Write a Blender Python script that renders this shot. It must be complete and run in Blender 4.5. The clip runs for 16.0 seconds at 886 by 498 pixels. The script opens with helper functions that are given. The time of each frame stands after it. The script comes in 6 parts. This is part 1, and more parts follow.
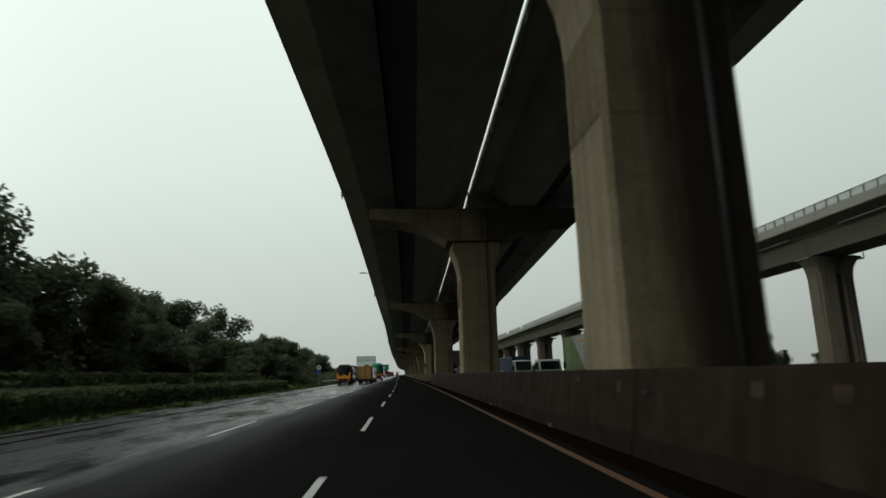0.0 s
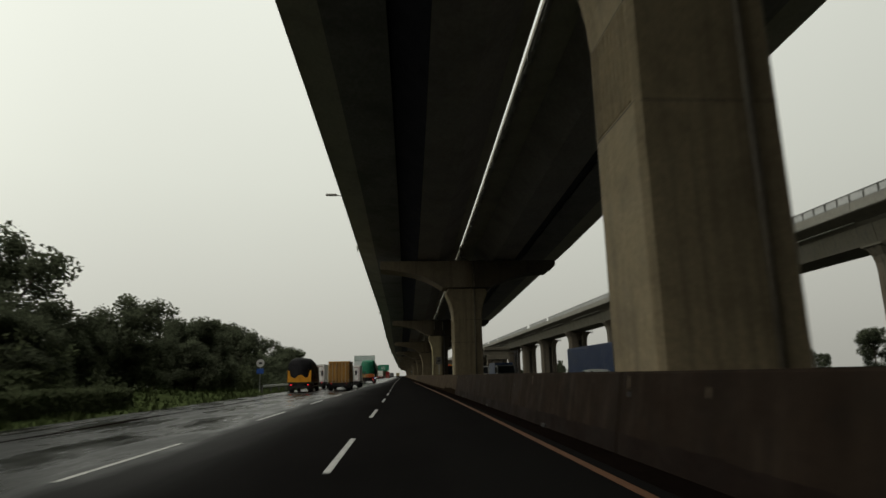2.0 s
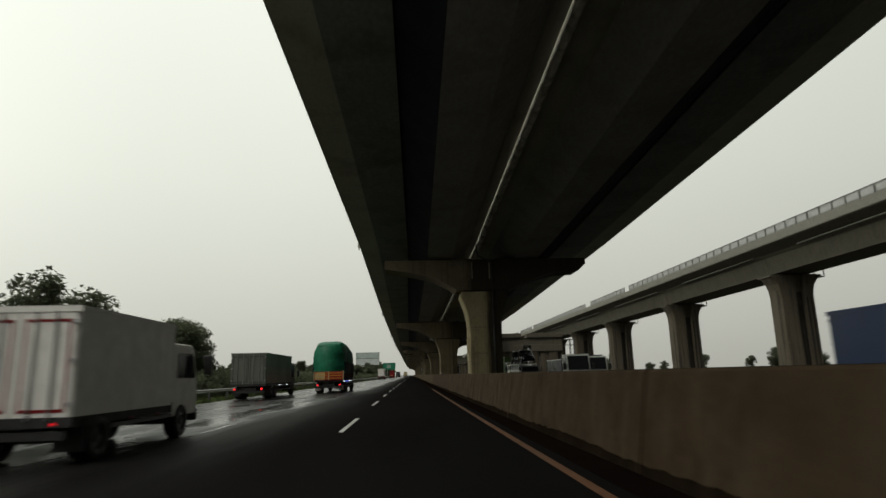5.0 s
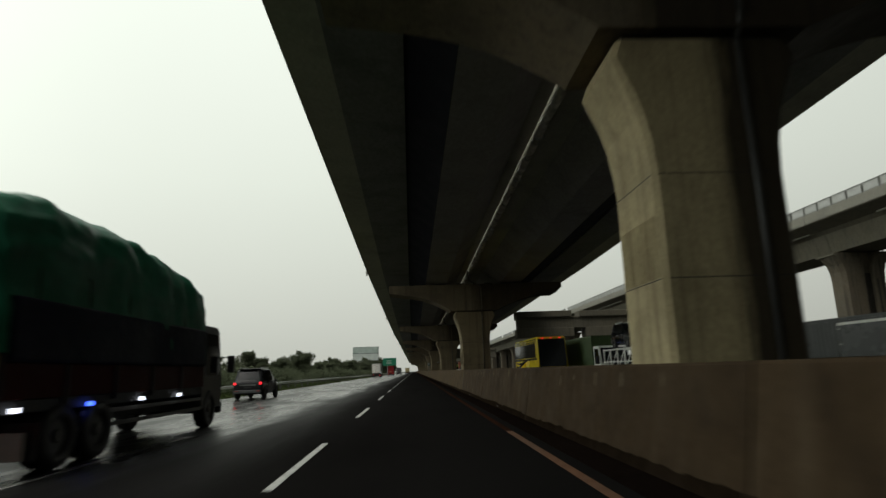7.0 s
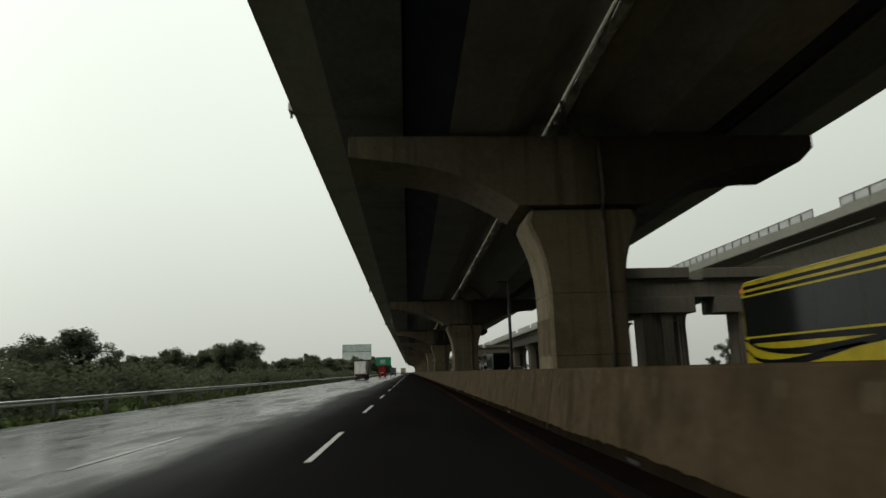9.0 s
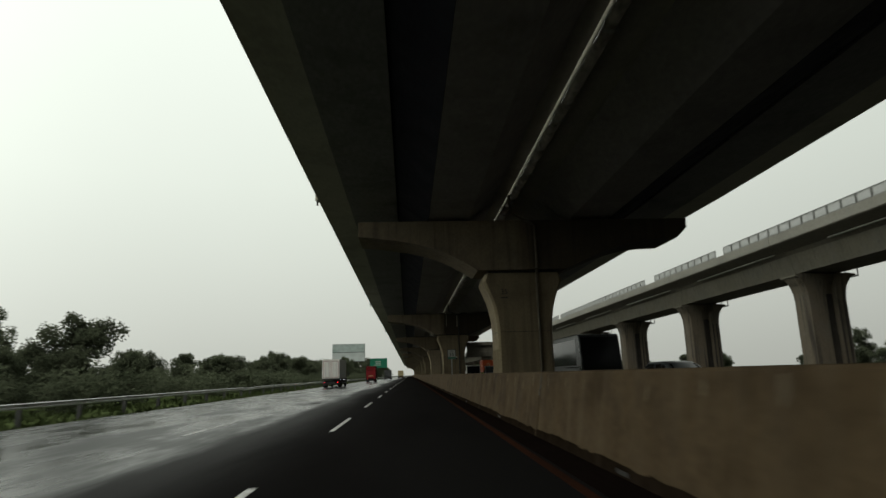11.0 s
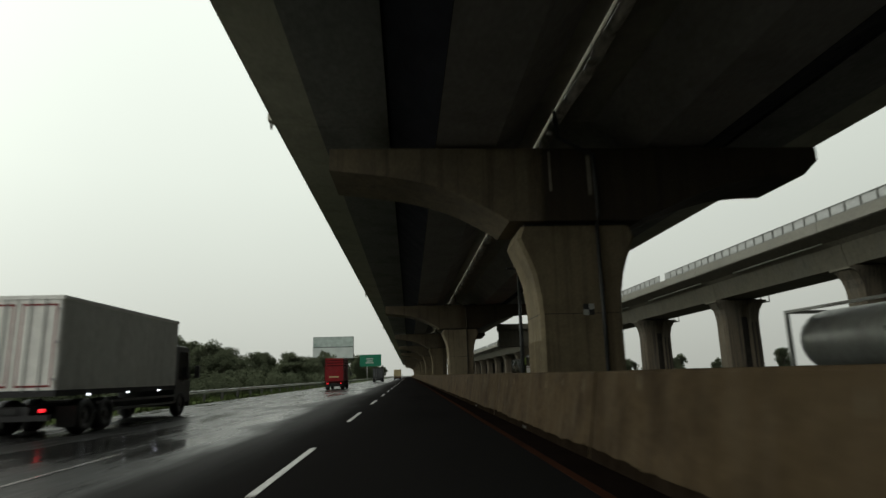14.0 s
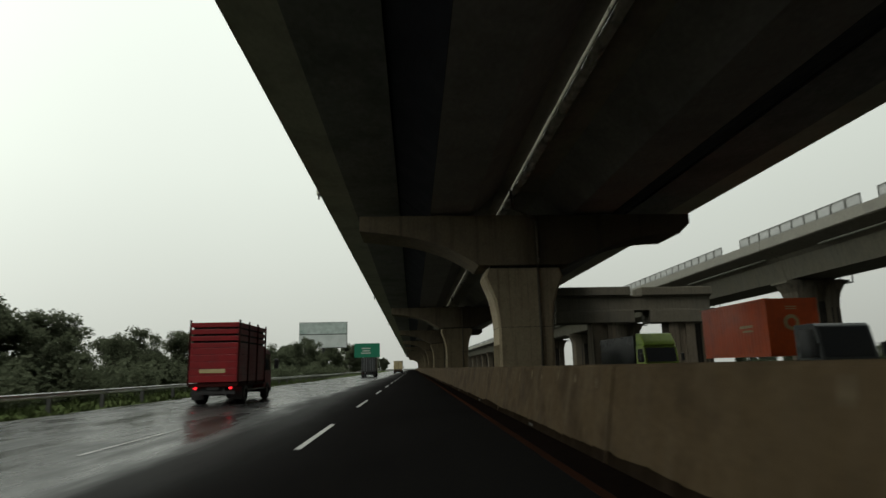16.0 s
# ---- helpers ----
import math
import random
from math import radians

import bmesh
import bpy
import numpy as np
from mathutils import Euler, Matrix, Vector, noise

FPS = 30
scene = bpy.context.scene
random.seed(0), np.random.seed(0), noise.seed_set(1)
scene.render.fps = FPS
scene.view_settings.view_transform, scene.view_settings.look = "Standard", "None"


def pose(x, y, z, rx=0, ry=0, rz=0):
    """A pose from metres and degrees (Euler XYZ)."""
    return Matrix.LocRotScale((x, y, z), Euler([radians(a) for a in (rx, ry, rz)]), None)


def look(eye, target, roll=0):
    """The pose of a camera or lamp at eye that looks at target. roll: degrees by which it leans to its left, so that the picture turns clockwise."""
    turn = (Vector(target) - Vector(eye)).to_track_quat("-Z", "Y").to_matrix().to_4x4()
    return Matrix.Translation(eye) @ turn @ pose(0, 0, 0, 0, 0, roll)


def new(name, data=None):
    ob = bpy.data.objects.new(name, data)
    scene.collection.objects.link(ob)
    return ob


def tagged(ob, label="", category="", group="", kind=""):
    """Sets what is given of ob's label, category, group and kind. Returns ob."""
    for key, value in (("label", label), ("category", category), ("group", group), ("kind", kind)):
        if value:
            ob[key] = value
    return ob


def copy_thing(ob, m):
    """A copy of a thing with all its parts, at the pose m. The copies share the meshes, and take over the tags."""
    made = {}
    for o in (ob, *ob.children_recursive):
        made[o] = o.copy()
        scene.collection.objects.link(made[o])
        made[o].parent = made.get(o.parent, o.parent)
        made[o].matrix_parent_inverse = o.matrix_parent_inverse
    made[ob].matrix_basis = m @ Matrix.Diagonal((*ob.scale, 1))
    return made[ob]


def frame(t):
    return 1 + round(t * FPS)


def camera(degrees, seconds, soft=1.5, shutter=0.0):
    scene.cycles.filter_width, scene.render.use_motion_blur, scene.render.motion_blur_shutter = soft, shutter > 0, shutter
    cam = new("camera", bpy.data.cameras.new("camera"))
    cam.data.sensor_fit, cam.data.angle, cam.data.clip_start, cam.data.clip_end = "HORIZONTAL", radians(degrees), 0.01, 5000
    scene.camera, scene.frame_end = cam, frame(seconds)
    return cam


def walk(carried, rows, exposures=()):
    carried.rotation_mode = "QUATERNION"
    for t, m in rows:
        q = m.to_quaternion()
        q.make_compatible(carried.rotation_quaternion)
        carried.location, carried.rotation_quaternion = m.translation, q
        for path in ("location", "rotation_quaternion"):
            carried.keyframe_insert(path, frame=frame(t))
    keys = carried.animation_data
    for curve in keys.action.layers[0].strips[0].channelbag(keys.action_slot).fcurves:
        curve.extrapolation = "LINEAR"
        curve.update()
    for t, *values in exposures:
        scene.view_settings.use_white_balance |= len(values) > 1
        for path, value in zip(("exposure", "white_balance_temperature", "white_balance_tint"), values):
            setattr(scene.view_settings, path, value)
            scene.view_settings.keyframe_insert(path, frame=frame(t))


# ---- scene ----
# ---------------------------------------------------------------- camera
cam = camera(73.0, 16.0, soft=1.5, shutter=0.3)
EYE = 1.31
# seconds, x, y, turn to the right, tilt up, roll
ROWS = [
    (0.0, 0.918, 40.15, 4.27, 11.73, -1.56),
    (0.5, 1.232, 50.95, 3.90, 12.51, -0.28),
    (1.0, 1.322, 59.97, 3.99, 11.59, -0.85),
    (1.5, 1.262, 70.28, 3.95, 11.74, -0.73),
    (2.0, 1.338, 80.29, 4.05, 11.86, -1.19),
    (2.5, 1.452, 89.94, 3.81, 11.66, -0.92),
    (3.0, 1.439, 100.53, 3.95, 11.64, -0.95),
    (3.5, 1.531, 111.16, 4.39, 11.95, -1.45),
    (4.0, 1.792, 121.95, 3.65, 11.81, -1.63),
    (6.5, 1.832, 176.13, 3.08, 11.79, -1.59),
    (7.0, 1.738, 186.96, 3.13, 11.44, -1.98),
    (7.5, 1.604, 197.53, 3.46, 11.74, -2.16),
    (8.0, 1.652, 208.08, 3.35, 11.78, -1.63),
    (8.5, 1.670, 219.07, 3.33, 12.02, -1.49),
    (9.0, 1.579, 229.93, 3.38, 11.53, -1.54),
    (11.5, 1.981, 282.17, 3.47, 11.84, -1.61),
    (12.0, 1.863, 292.93, 3.77, 11.78, -1.34),
    (12.5, 1.960, 302.30, 3.66, 11.79, -2.26),
    (13.0, 1.812, 313.47, 4.08, 12.11, -1.71),
    (14.0, 1.828, 335.95, 3.52, 11.85, -1.52),
    (14.5, 1.826, 346.79, 3.73, 11.82, -1.34),
    (15.0, 1.861, 356.74, 3.85, 11.84, -1.23),
    (15.5, 1.806, 367.82, 3.55, 11.70, -1.24),
    (16.0, 1.969, 377.83, 3.09, 11.21, -1.26),
]


def eye_pose(x, y, turn, tilt, roll):
    a, b = radians(turn), radians(tilt)
    way = Vector((math.sin(a) * math.cos(b), math.cos(a) * math.cos(b), math.sin(b)))
    return look((x, y, EYE), Vector((x, y, EYE)) + way, roll)


walk(cam, [(t, eye_pose(x, y, a, b, c)) for t, x, y, a, b, c in ROWS], [(0.0, -0.1, 6150, 8), (0.5, -0.15, 6300, 8), (1.0, -0.2, 6500, 11), (1.5, -0.25, 6600, 12), (2.0, -0.2, 6700, 13.5), (3.5, -0.16, 6700, 13.5), (4.2, -0.12, 6700, 13.5), (6.5, 0.0, 6550, 10), (16.0, 0.03, 6450, 10)])

# ---------------------------------------------------------------- sky and light
world = bpy.data.worlds.new("overcast")
scene.world = world
world.use_nodes = True
wn, wl = world.node_tree.nodes, world.node_tree.links
wn.clear()
SUN_EL, SUN_AZ = radians(54), radians(-137)
sky = wn.new("ShaderNodeTexSky")
sky.sky_type, sky.sun_disc, sky.sun_elevation, sky.sun_rotation = "NISHITA", False, SUN_EL, SUN_AZ
sky.air_density, sky.dust_density = 2.0, 6.0
tc = wn.new("ShaderNodeTexCoord")
sep = wn.new("ShaderNodeSeparateXYZ")
wl.new(tc.outputs["Generated"], sep.inputs[0])
ramp = wn.new("ShaderNodeValToRGB")
ramp.color_ramp.elements[0].position, ramp.color_ramp.elements[0].color = 0.0, (0.466, 0.482, 0.432, 1)
ramp.color_ramp.elements[1].position, ramp.color_ramp.elements[1].color = 0.75, (0.91, 0.98, 0.885, 1)
mid = ramp.color_ramp.elements.new(0.3)
mid.color = (0.683, 0.732, 0.65, 1)
wl.new(sep.outputs["Z"], ramp.inputs[0])
side = wn.new("ShaderNodeFloatCurve")
half_x = wn.new("ShaderNodeMapRange")
half_x.inputs[1].default_value, half_x.inputs[2].default_value = -1, 1
wl.new(sep.outputs["X"], half_x.inputs[0])
pts_ = side.mapping.curves[0].points
pts_[0].location, pts_[1].location = (0.0, 0.76), (1.0, 0.18)
pts_.new(0.2, 0.355), pts_.new(0.5, 0.27), pts_.new(0.85, 0.22)
side.mapping.update()
wl.new(half_x.outputs[0], side.inputs["Value"])
cloud = wn.new("ShaderNodeTexNoise")
cloud.inputs["Scale"].default_value, cloud.inputs["Detail"].default_value = 1.6, 4
wl.new(tc.outputs["Generated"], cloud.inputs["Vector"])
cl = wn.new("ShaderNodeMapRange")
cl.inputs[3].default_value, cl.inputs[4].default_value = 3.8, 4.2
wl.new(cloud.outputs[0], cl.inputs[0])
# dims the unseen sky behind, for darker faces turned that way
rain = wn.new("ShaderNodeMapRange")
rain.inputs[1].default_value, rain.inputs[2].default_value = -0.7, 0.3
rain.inputs[3].default_value, rain.inputs[4].default_value = 0.6, 1.0
wl.new(sep.outputs["Y"], rain.inputs[0])
lit = wn.new("ShaderNodeMath")
lit.operation = "MULTIPLY"
wl.new(side.outputs[0], lit.inputs[0])
wl.new(rain.outputs[0], lit.inputs[1])
# unseen sky to the right and behind is dimmed to darken faces there
lean = wn.new("ShaderNodeMath")
lean.operation = "SUBTRACT"
wl.new(sep.outputs["X"], lean.inputs[0])
wl.new(sep.outputs["Y"], lean.inputs[1])
heavy = wn.new("ShaderNodeMapRange")
heavy.interpolation_type = "SMOOTHSTEP"
heavy.inputs[1].default_value, heavy.inputs[2].default_value = 0.0, 1.1
heavy.inputs[3].default_value, heavy.inputs[4].default_value = 1.0, 0.2
wl.new(lean.outputs[0], heavy.inputs[0])
thick = wn.new("ShaderNodeMath")
thick.operation = "MULTIPLY"
wl.new(lit.outputs[0], thick.inputs[0])
wl.new(heavy.outputs[0], thick.inputs[1])
mul = wn.new("ShaderNodeMath")
mul.operation = "MULTIPLY"
wl.new(thick.outputs[0], mul.inputs[0])
wl.new(cl.outputs[0], mul.inputs[1])
grey = wn.new("ShaderNodeVectorMath")
grey.operation = "SCALE"
wl.new(ramp.outputs[0], grey.inputs[0])
wl.new(mul.outputs[0], grey.inputs["Scale"])
bg_cloud, bg_sky, both, wout = (wn.new("ShaderNodeBackground"), wn.new("ShaderNodeBackground"), wn.new("ShaderNodeAddShader"), wn.new("ShaderNodeOutputWorld"))
bg_sky.inputs[1].default_value = 0.05
bg_cloud.inputs[1].default_value = 0.95
hs = wn.new("ShaderNodeHueSaturation")
hs.inputs["Saturation"].default_value, hs.inputs["Value"].default_value = 0.12, 0.2
wl.new(sky.outputs[0], hs.inputs["Color"])
wl.new(hs.outputs[0], bg_sky.inputs[0])
wl.new(grey.outputs[0], bg_cloud.inputs[0])
wl.new(bg_cloud.outputs[0], both.inputs[0])
wl.new(bg_sky.outputs[0], both.inputs[1])
wl.new(both.outputs[0], wout.inputs[0])

sun = new("sun", bpy.data.lights.new("sun", "SUN"))
sun.data.energy, sun.data.angle, sun.data.color = 1.2, radians(30), (1.0, 0.97, 0.9)
sun.matrix_world = look((-75, -80, 151), (0, 0, 0))

# ---------------------------------------------------------------- material tools


def mat(name, base, rough=0.7, metal=0.0, grain=12.0, vary=0.25, stain=0.0, stain_col=None, stain_scale=0.6, bump=0.15, streak=0.0, streak_col=(0.03, 0.028, 0.025), rough_vary=0.1, per_object=0.0, dist=0.02, spec=0.5, tracks=0.0):
    """A node material in world-sized object space: fine grain, broad stains, vertical streaks, relief."""
    m = bpy.data.materials.new(name)
    m.use_nodes = True
    n, l = m.node_tree.nodes, m.node_tree.links
    b = n["Principled BSDF"]
    b.inputs["Metallic"].default_value = metal
    b.inputs["Specular IOR Level"].default_value = spec
    geo = n.new("ShaderNodeNewGeometry")

    def noise_of(scale, detail=5, vec=None, rough_=0.6):
        t = n.new("ShaderNodeTexNoise")
        t.inputs["Scale"].default_value, t.inputs["Detail"].default_value, t.inputs["Roughness"].default_value = scale, detail, rough_
        l.new(vec or geo.outputs["Position"], t.inputs["Vector"])
        return t.outputs[0]

    def span(v, a, b_, c, d):
        r = n.new("ShaderNodeMapRange")
        for i, q in enumerate((a, b_, c, d)):
            r.inputs[i + 1].default_value = q
        l.new(v, r.inputs[0])
        return r.outputs[0]

    def mixed(fac, a, b_, mode="MIX"):
        x = n.new("ShaderNodeMix")
        x.data_type, x.blend_type = "RGBA", mode
        for sock, v in ((x.inputs[0], fac), (x.inputs[6], a), (x.inputs[7], b_)):
            if isinstance(v, (int, float)):
                sock.default_value = v
            elif isinstance(v, tuple):
                sock.default_value = (*v, 1)
            else:
                l.new(v, sock)
        return x.outputs[2]

    fine = noise_of(grain, 6)
    broad = noise_of(grain * 0.07, 4)
    lo, hi = tuple(c * (1 - vary) for c in base), tuple(min(c * (1 + vary), 1) for c in base)
    col = mixed(span(fine, 0.3, 0.7, 0, 1), lo, hi)
    col = mixed(span(broad, 0.35, 0.65, 0, vary), col, tuple(c * 0.6 for c in base))
    if stain:
        col = mixed(span(noise_of(stain_scale, 7, rough_=0.7), 0.48, 0.66, 0, stain), col, stain_col or tuple(c * 0.4 for c in base))
    if streak:
        mp = n.new("ShaderNodeMapping")
        mp.inputs["Scale"].default_value = (2.2, 2.2, 0.07)
        l.new(geo.outputs["Position"], mp.inputs["Vector"])
        col = mixed(span(noise_of(1.3, 6, mp.outputs[0], 0.65), 0.5, 0.68, 0, streak), col, streak_col)
    if per_object:
        oi = n.new("ShaderNodeObjectInfo")
        col = mixed(span(oi.outputs["Random"], 0, 1, 0, per_object), col, tuple(c * 0.5 for c in base))
    l.new(col, b.inputs["Base Color"])
    worn = noise_of(grain * 0.15, 4)
    if tracks:
        mp = n.new("ShaderNodeMapping")
        mp.inputs["Scale"].default_value = (0.8, 0.06, 1)
        l.new(geo.outputs["Position"], mp.inputs["Vector"])
        lengthwise = noise_of(1.0, 5, mp.outputs[0], 0.7)
        pools = noise_of(0.22, 5)
        add = n.new("ShaderNodeMath")
        add.operation = "MULTIPLY_ADD"
        l.new(lengthwise, add.inputs[0])
        add.inputs[1].default_value = 0.6
        half_ = n.new("ShaderNodeMath")
        half_.operation = "MULTIPLY"
        l.new(pools, half_.inputs[0])
        half_.inputs[1].default_value = 0.4
        l.new(half_.outputs[0], add.inputs[2])
        worn = add.outputs[0]
        l.new(span(worn, 0.36, 0.62, spec * (1 - tracks), spec * (1 + tracks)), b.inputs["Specular IOR Level"])
    l.new(span(worn, 0.36, 0.64, min(rough + rough_vary, 1), max(rough - rough_vary, 0.02)), b.inputs["Roughness"])
    if bump:
        bp = n.new("ShaderNodeBump")
        bp.inputs["Strength"].default_value, bp.inputs["Distance"].default_value = bump, dist
        l.new(fine, bp.inputs["Height"])
        l.new(bp.outputs[0], b.inputs["Normal"])
    return m


def glow(name, col, strength):
    m = bpy.data.materials.new(name)
    m.use_nodes = True
    b = m.node_tree.nodes["Principled BSDF"]
    b.inputs["Base Color"].default_value = (*col, 1)
    b.inputs["Emission Color"].default_value = (*col, 1)
    b.inputs["Emission Strength"].default_value = strength
    return m


M = {}


def road_mat(name, edge):
    """Asphalt that is rain-wet left of the sheltered strip beneath the deck and dry within it."""
    m = bpy.data.materials.new(name)
    m.use_nodes = True
    n, l = m.node_tree.nodes, m.node_tree.links
    b = n["Principled BSDF"]
    geo = n.new("ShaderNodeNewGeometry")

    def noise_of(scale, detail, stretch=None):
        t = n.new("ShaderNodeTexNoise")
        t.inputs["Scale"].default_value, t.inputs["Detail"].default_value, t.inputs["Roughness"].default_value = scale, detail, 0.65
        if stretch:
            mp = n.new("ShaderNodeMapping")
            mp.inputs["Scale"].default_value = stretch
            l.new(geo.outputs["Position"], mp.inputs["Vector"])
            l.new(mp.outputs[0], t.inputs["Vector"])
        else:
            l.new(geo.outputs["Position"], t.inputs["Vector"])
        return t.outputs[0]

    def math_of(op, a, b_):
        q = n.new("ShaderNodeMath")
        q.operation = op
        for k, v in enumerate((a, b_)):
            if isinstance(v, (int, float)):
                q.inputs[k].default_value = v
            else:
                l.new(v, q.inputs[k])
        return q.outputs[0]

    def span(v, a, b_, c, d):
        r = n.new("ShaderNodeMapRange")
        r.interpolation_type = "SMOOTHSTEP"
        for i, q in enumerate((a, b_, c, d)):
            r.inputs[i + 1].default_value = q
        l.new(v, r.inputs[0])
        return r.outputs[0]

    def mixed(fac, a, b_):
        x = n.new("ShaderNodeMix")
        x.data_type = "RGBA"
        l.new(fac, x.inputs[0])
        for sock, v in ((x.inputs[6], a), (x.inputs[7], b_)):
            if isinstance(v, tuple):
                sock.default_value = (*v, 1)
            else:
                l.new(v, sock)
        return x.outputs[2]

    xyz = n.new("ShaderNodeSeparateXYZ")
    l.new(geo.outputs["Position"], xyz.inputs[0])
    wander = noise_of(1.0, 5, (0.35, 0.05, 1))
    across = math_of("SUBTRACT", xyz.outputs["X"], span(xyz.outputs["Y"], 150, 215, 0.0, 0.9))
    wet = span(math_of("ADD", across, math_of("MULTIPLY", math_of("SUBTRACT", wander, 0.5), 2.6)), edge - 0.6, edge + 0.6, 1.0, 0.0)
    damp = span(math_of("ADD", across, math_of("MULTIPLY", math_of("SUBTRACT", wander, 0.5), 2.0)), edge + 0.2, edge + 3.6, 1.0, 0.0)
    tracks = noise_of(1.0, 5, (0.9, 0.05, 1))
    pools = noise_of(0.55, 7, (1.0, 0.32, 1))
    film = math_of("ADD", math_of("MULTIPLY", tracks, 0.35), math_of("MULTIPLY", pools, 0.65))
    fine = noise_of(70, 5)
    patch = noise_of(0.35, 5, (1.0, 0.25, 1))
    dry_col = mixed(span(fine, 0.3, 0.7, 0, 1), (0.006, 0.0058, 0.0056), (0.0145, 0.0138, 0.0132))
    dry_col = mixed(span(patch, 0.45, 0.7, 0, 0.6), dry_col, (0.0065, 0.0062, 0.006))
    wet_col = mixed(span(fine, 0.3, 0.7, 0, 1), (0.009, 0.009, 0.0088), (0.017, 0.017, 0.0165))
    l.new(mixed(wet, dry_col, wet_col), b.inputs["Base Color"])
    wet_rough = span(film, 0.4, 0.6, 0.42, 0.14)
    rough = n.new("ShaderNodeMix")
    l.new(wet, rough.inputs[0])
    l.new(span(damp, 0.0, 1.0, 1.0, 0.5), rough.inputs[2])
    l.new(wet_rough, rough.inputs[3])
    l.new(rough.outputs[0], b.inputs["Roughness"])
    sp = n.new("ShaderNodeMix")
    l.new(wet, sp.inputs[0])
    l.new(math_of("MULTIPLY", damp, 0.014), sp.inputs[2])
    l.new(span(film, 0.4, 0.6, 0.12, 0.29), sp.inputs[3])
    l.new(sp.outputs[0], b.inputs["Specular IOR Level"])
    bp = n.new("ShaderNodeBump")
    bp.inputs["Strength"].default_value, bp.inputs["Distance"].default_value = 0.05, 0.001
    l.new(fine, bp.inputs["Height"])
    l.new(bp.outputs[0], b.inputs["Normal"])
    return m


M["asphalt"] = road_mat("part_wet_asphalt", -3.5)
M["paint"] = mat("worn_white_road_paint", (0.42, 0.415, 0.39), 0.4, grain=30, vary=0.2, stain=0.7, stain_col=(0.14, 0.138, 0.13), stain_scale=3, bump=0.1, dist=0.003)
M["paint_drowned"] = mat("lane_paint_under_water", (0.26, 0.26, 0.25), 0.2, rough_vary=0.05, grain=30, vary=0.25, stain=0.85, stain_col=(0.04, 0.04, 0.038), stain_scale=1.2, bump=0.03, dist=0.002, spec=0.4)
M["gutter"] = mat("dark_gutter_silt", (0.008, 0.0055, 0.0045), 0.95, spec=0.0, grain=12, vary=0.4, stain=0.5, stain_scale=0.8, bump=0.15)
M["yellow_paint"] = mat("worn_amber_road_paint", (0.12, 0.048, 0.018), 0.8, grain=30, vary=0.25, stain=0.6, stain_col=(0.05, 0.028, 0.016), stain_scale=0.35, bump=0.1, dist=0.003)
M["ground"] = mat("wet_verge_soil", (0.024, 0.024, 0.015), 0.85, grain=4, vary=0.4, stain=0.6, stain_col=(0.018, 0.022, 0.01), stain_scale=0.15, bump=0.6, dist=0.08)
M["pier"] = mat("stained_pier_concrete", (0.25, 0.2, 0.126), 0.85, spec=0.2, grain=9, vary=0.16, stain=0.5, stain_col=(0.11, 0.085, 0.056), stain_scale=0.5, streak=0.5, streak_col=(0.075, 0.058, 0.04), bump=0.18, per_object=0.12)
M["pier_pale"] = mat("pale_streaked_pier_concrete", (0.36, 0.295, 0.2), 0.85, spec=0.2, grain=9, vary=0.16, stain=0.4, stain_col=(0.17, 0.135, 0.09), stain_scale=0.5, streak=0.7, streak_col=(0.14, 0.1, 0.066), bump=0.18)
M["cap"] = mat("cap_beam_concrete", (0.21, 0.168, 0.112), 0.85, spec=0.2, grain=8, vary=0.16, stain=0.5, stain_col=(0.1, 0.088, 0.072), stain_scale=0.4, streak=0.5, streak_col=(0.06, 0.052, 0.043), bump=0.18)
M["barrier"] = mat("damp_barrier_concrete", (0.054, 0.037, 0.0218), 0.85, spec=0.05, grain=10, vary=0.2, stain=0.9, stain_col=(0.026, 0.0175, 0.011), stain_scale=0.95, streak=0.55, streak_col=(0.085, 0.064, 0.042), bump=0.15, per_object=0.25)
M["barrier_pale"] = mat("paler_barrier_concrete", (0.076, 0.053, 0.0295), 0.85, spec=0.05, grain=10, vary=0.2, stain=0.9, stain_col=(0.034, 0.023, 0.0135), stain_scale=0.95, streak=0.55, streak_col=(0.1, 0.076, 0.05), bump=0.15, per_object=0.25)
M["barrier_dark"] = mat("dark_stained_barrier_concrete", (0.0225, 0.0147, 0.01), 0.85, spec=0.05, grain=10, vary=0.2, stain=0.85, stain_col=(0.014, 0.01, 0.0075), stain_scale=0.8, streak=0.55, streak_col=(0.05, 0.037, 0.026), bump=0.15, per_object=0.25)
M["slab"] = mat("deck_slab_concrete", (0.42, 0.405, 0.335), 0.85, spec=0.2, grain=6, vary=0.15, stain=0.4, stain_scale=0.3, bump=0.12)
M["girder"] = mat("dark_weathered_girder_steel", (0.33, 0.305, 0.295), 0.75, spec=0.2, grain=5, vary=0.2, stain=0.4, stain_scale=0.3, bump=0.06)
M["flange"] = mat("mid_grey_soffit_concrete", (0.24, 0.236, 0.232), 0.85, spec=0.1, grain=5, vary=0.2, stain=0.5, stain_scale=0.3, bump=0.06)
M["web"] = mat("near_black_web_steel", (0.014, 0.014, 0.019), 0.8, spec=0.05, grain=5, vary=0.25, stain=0.4, stain_scale=0.3, bump=0.05)
M["guideway"] = mat("guideway_concrete", (0.1, 0.091, 0.068), 0.85, spec=0.2, grain=4, vary=0.14, stain=0.45, stain_col=(0.09, 0.087, 0.075), stain_scale=0.2, streak=0.55, streak_col=(0.05, 0.047, 0.04), bump=0.1)
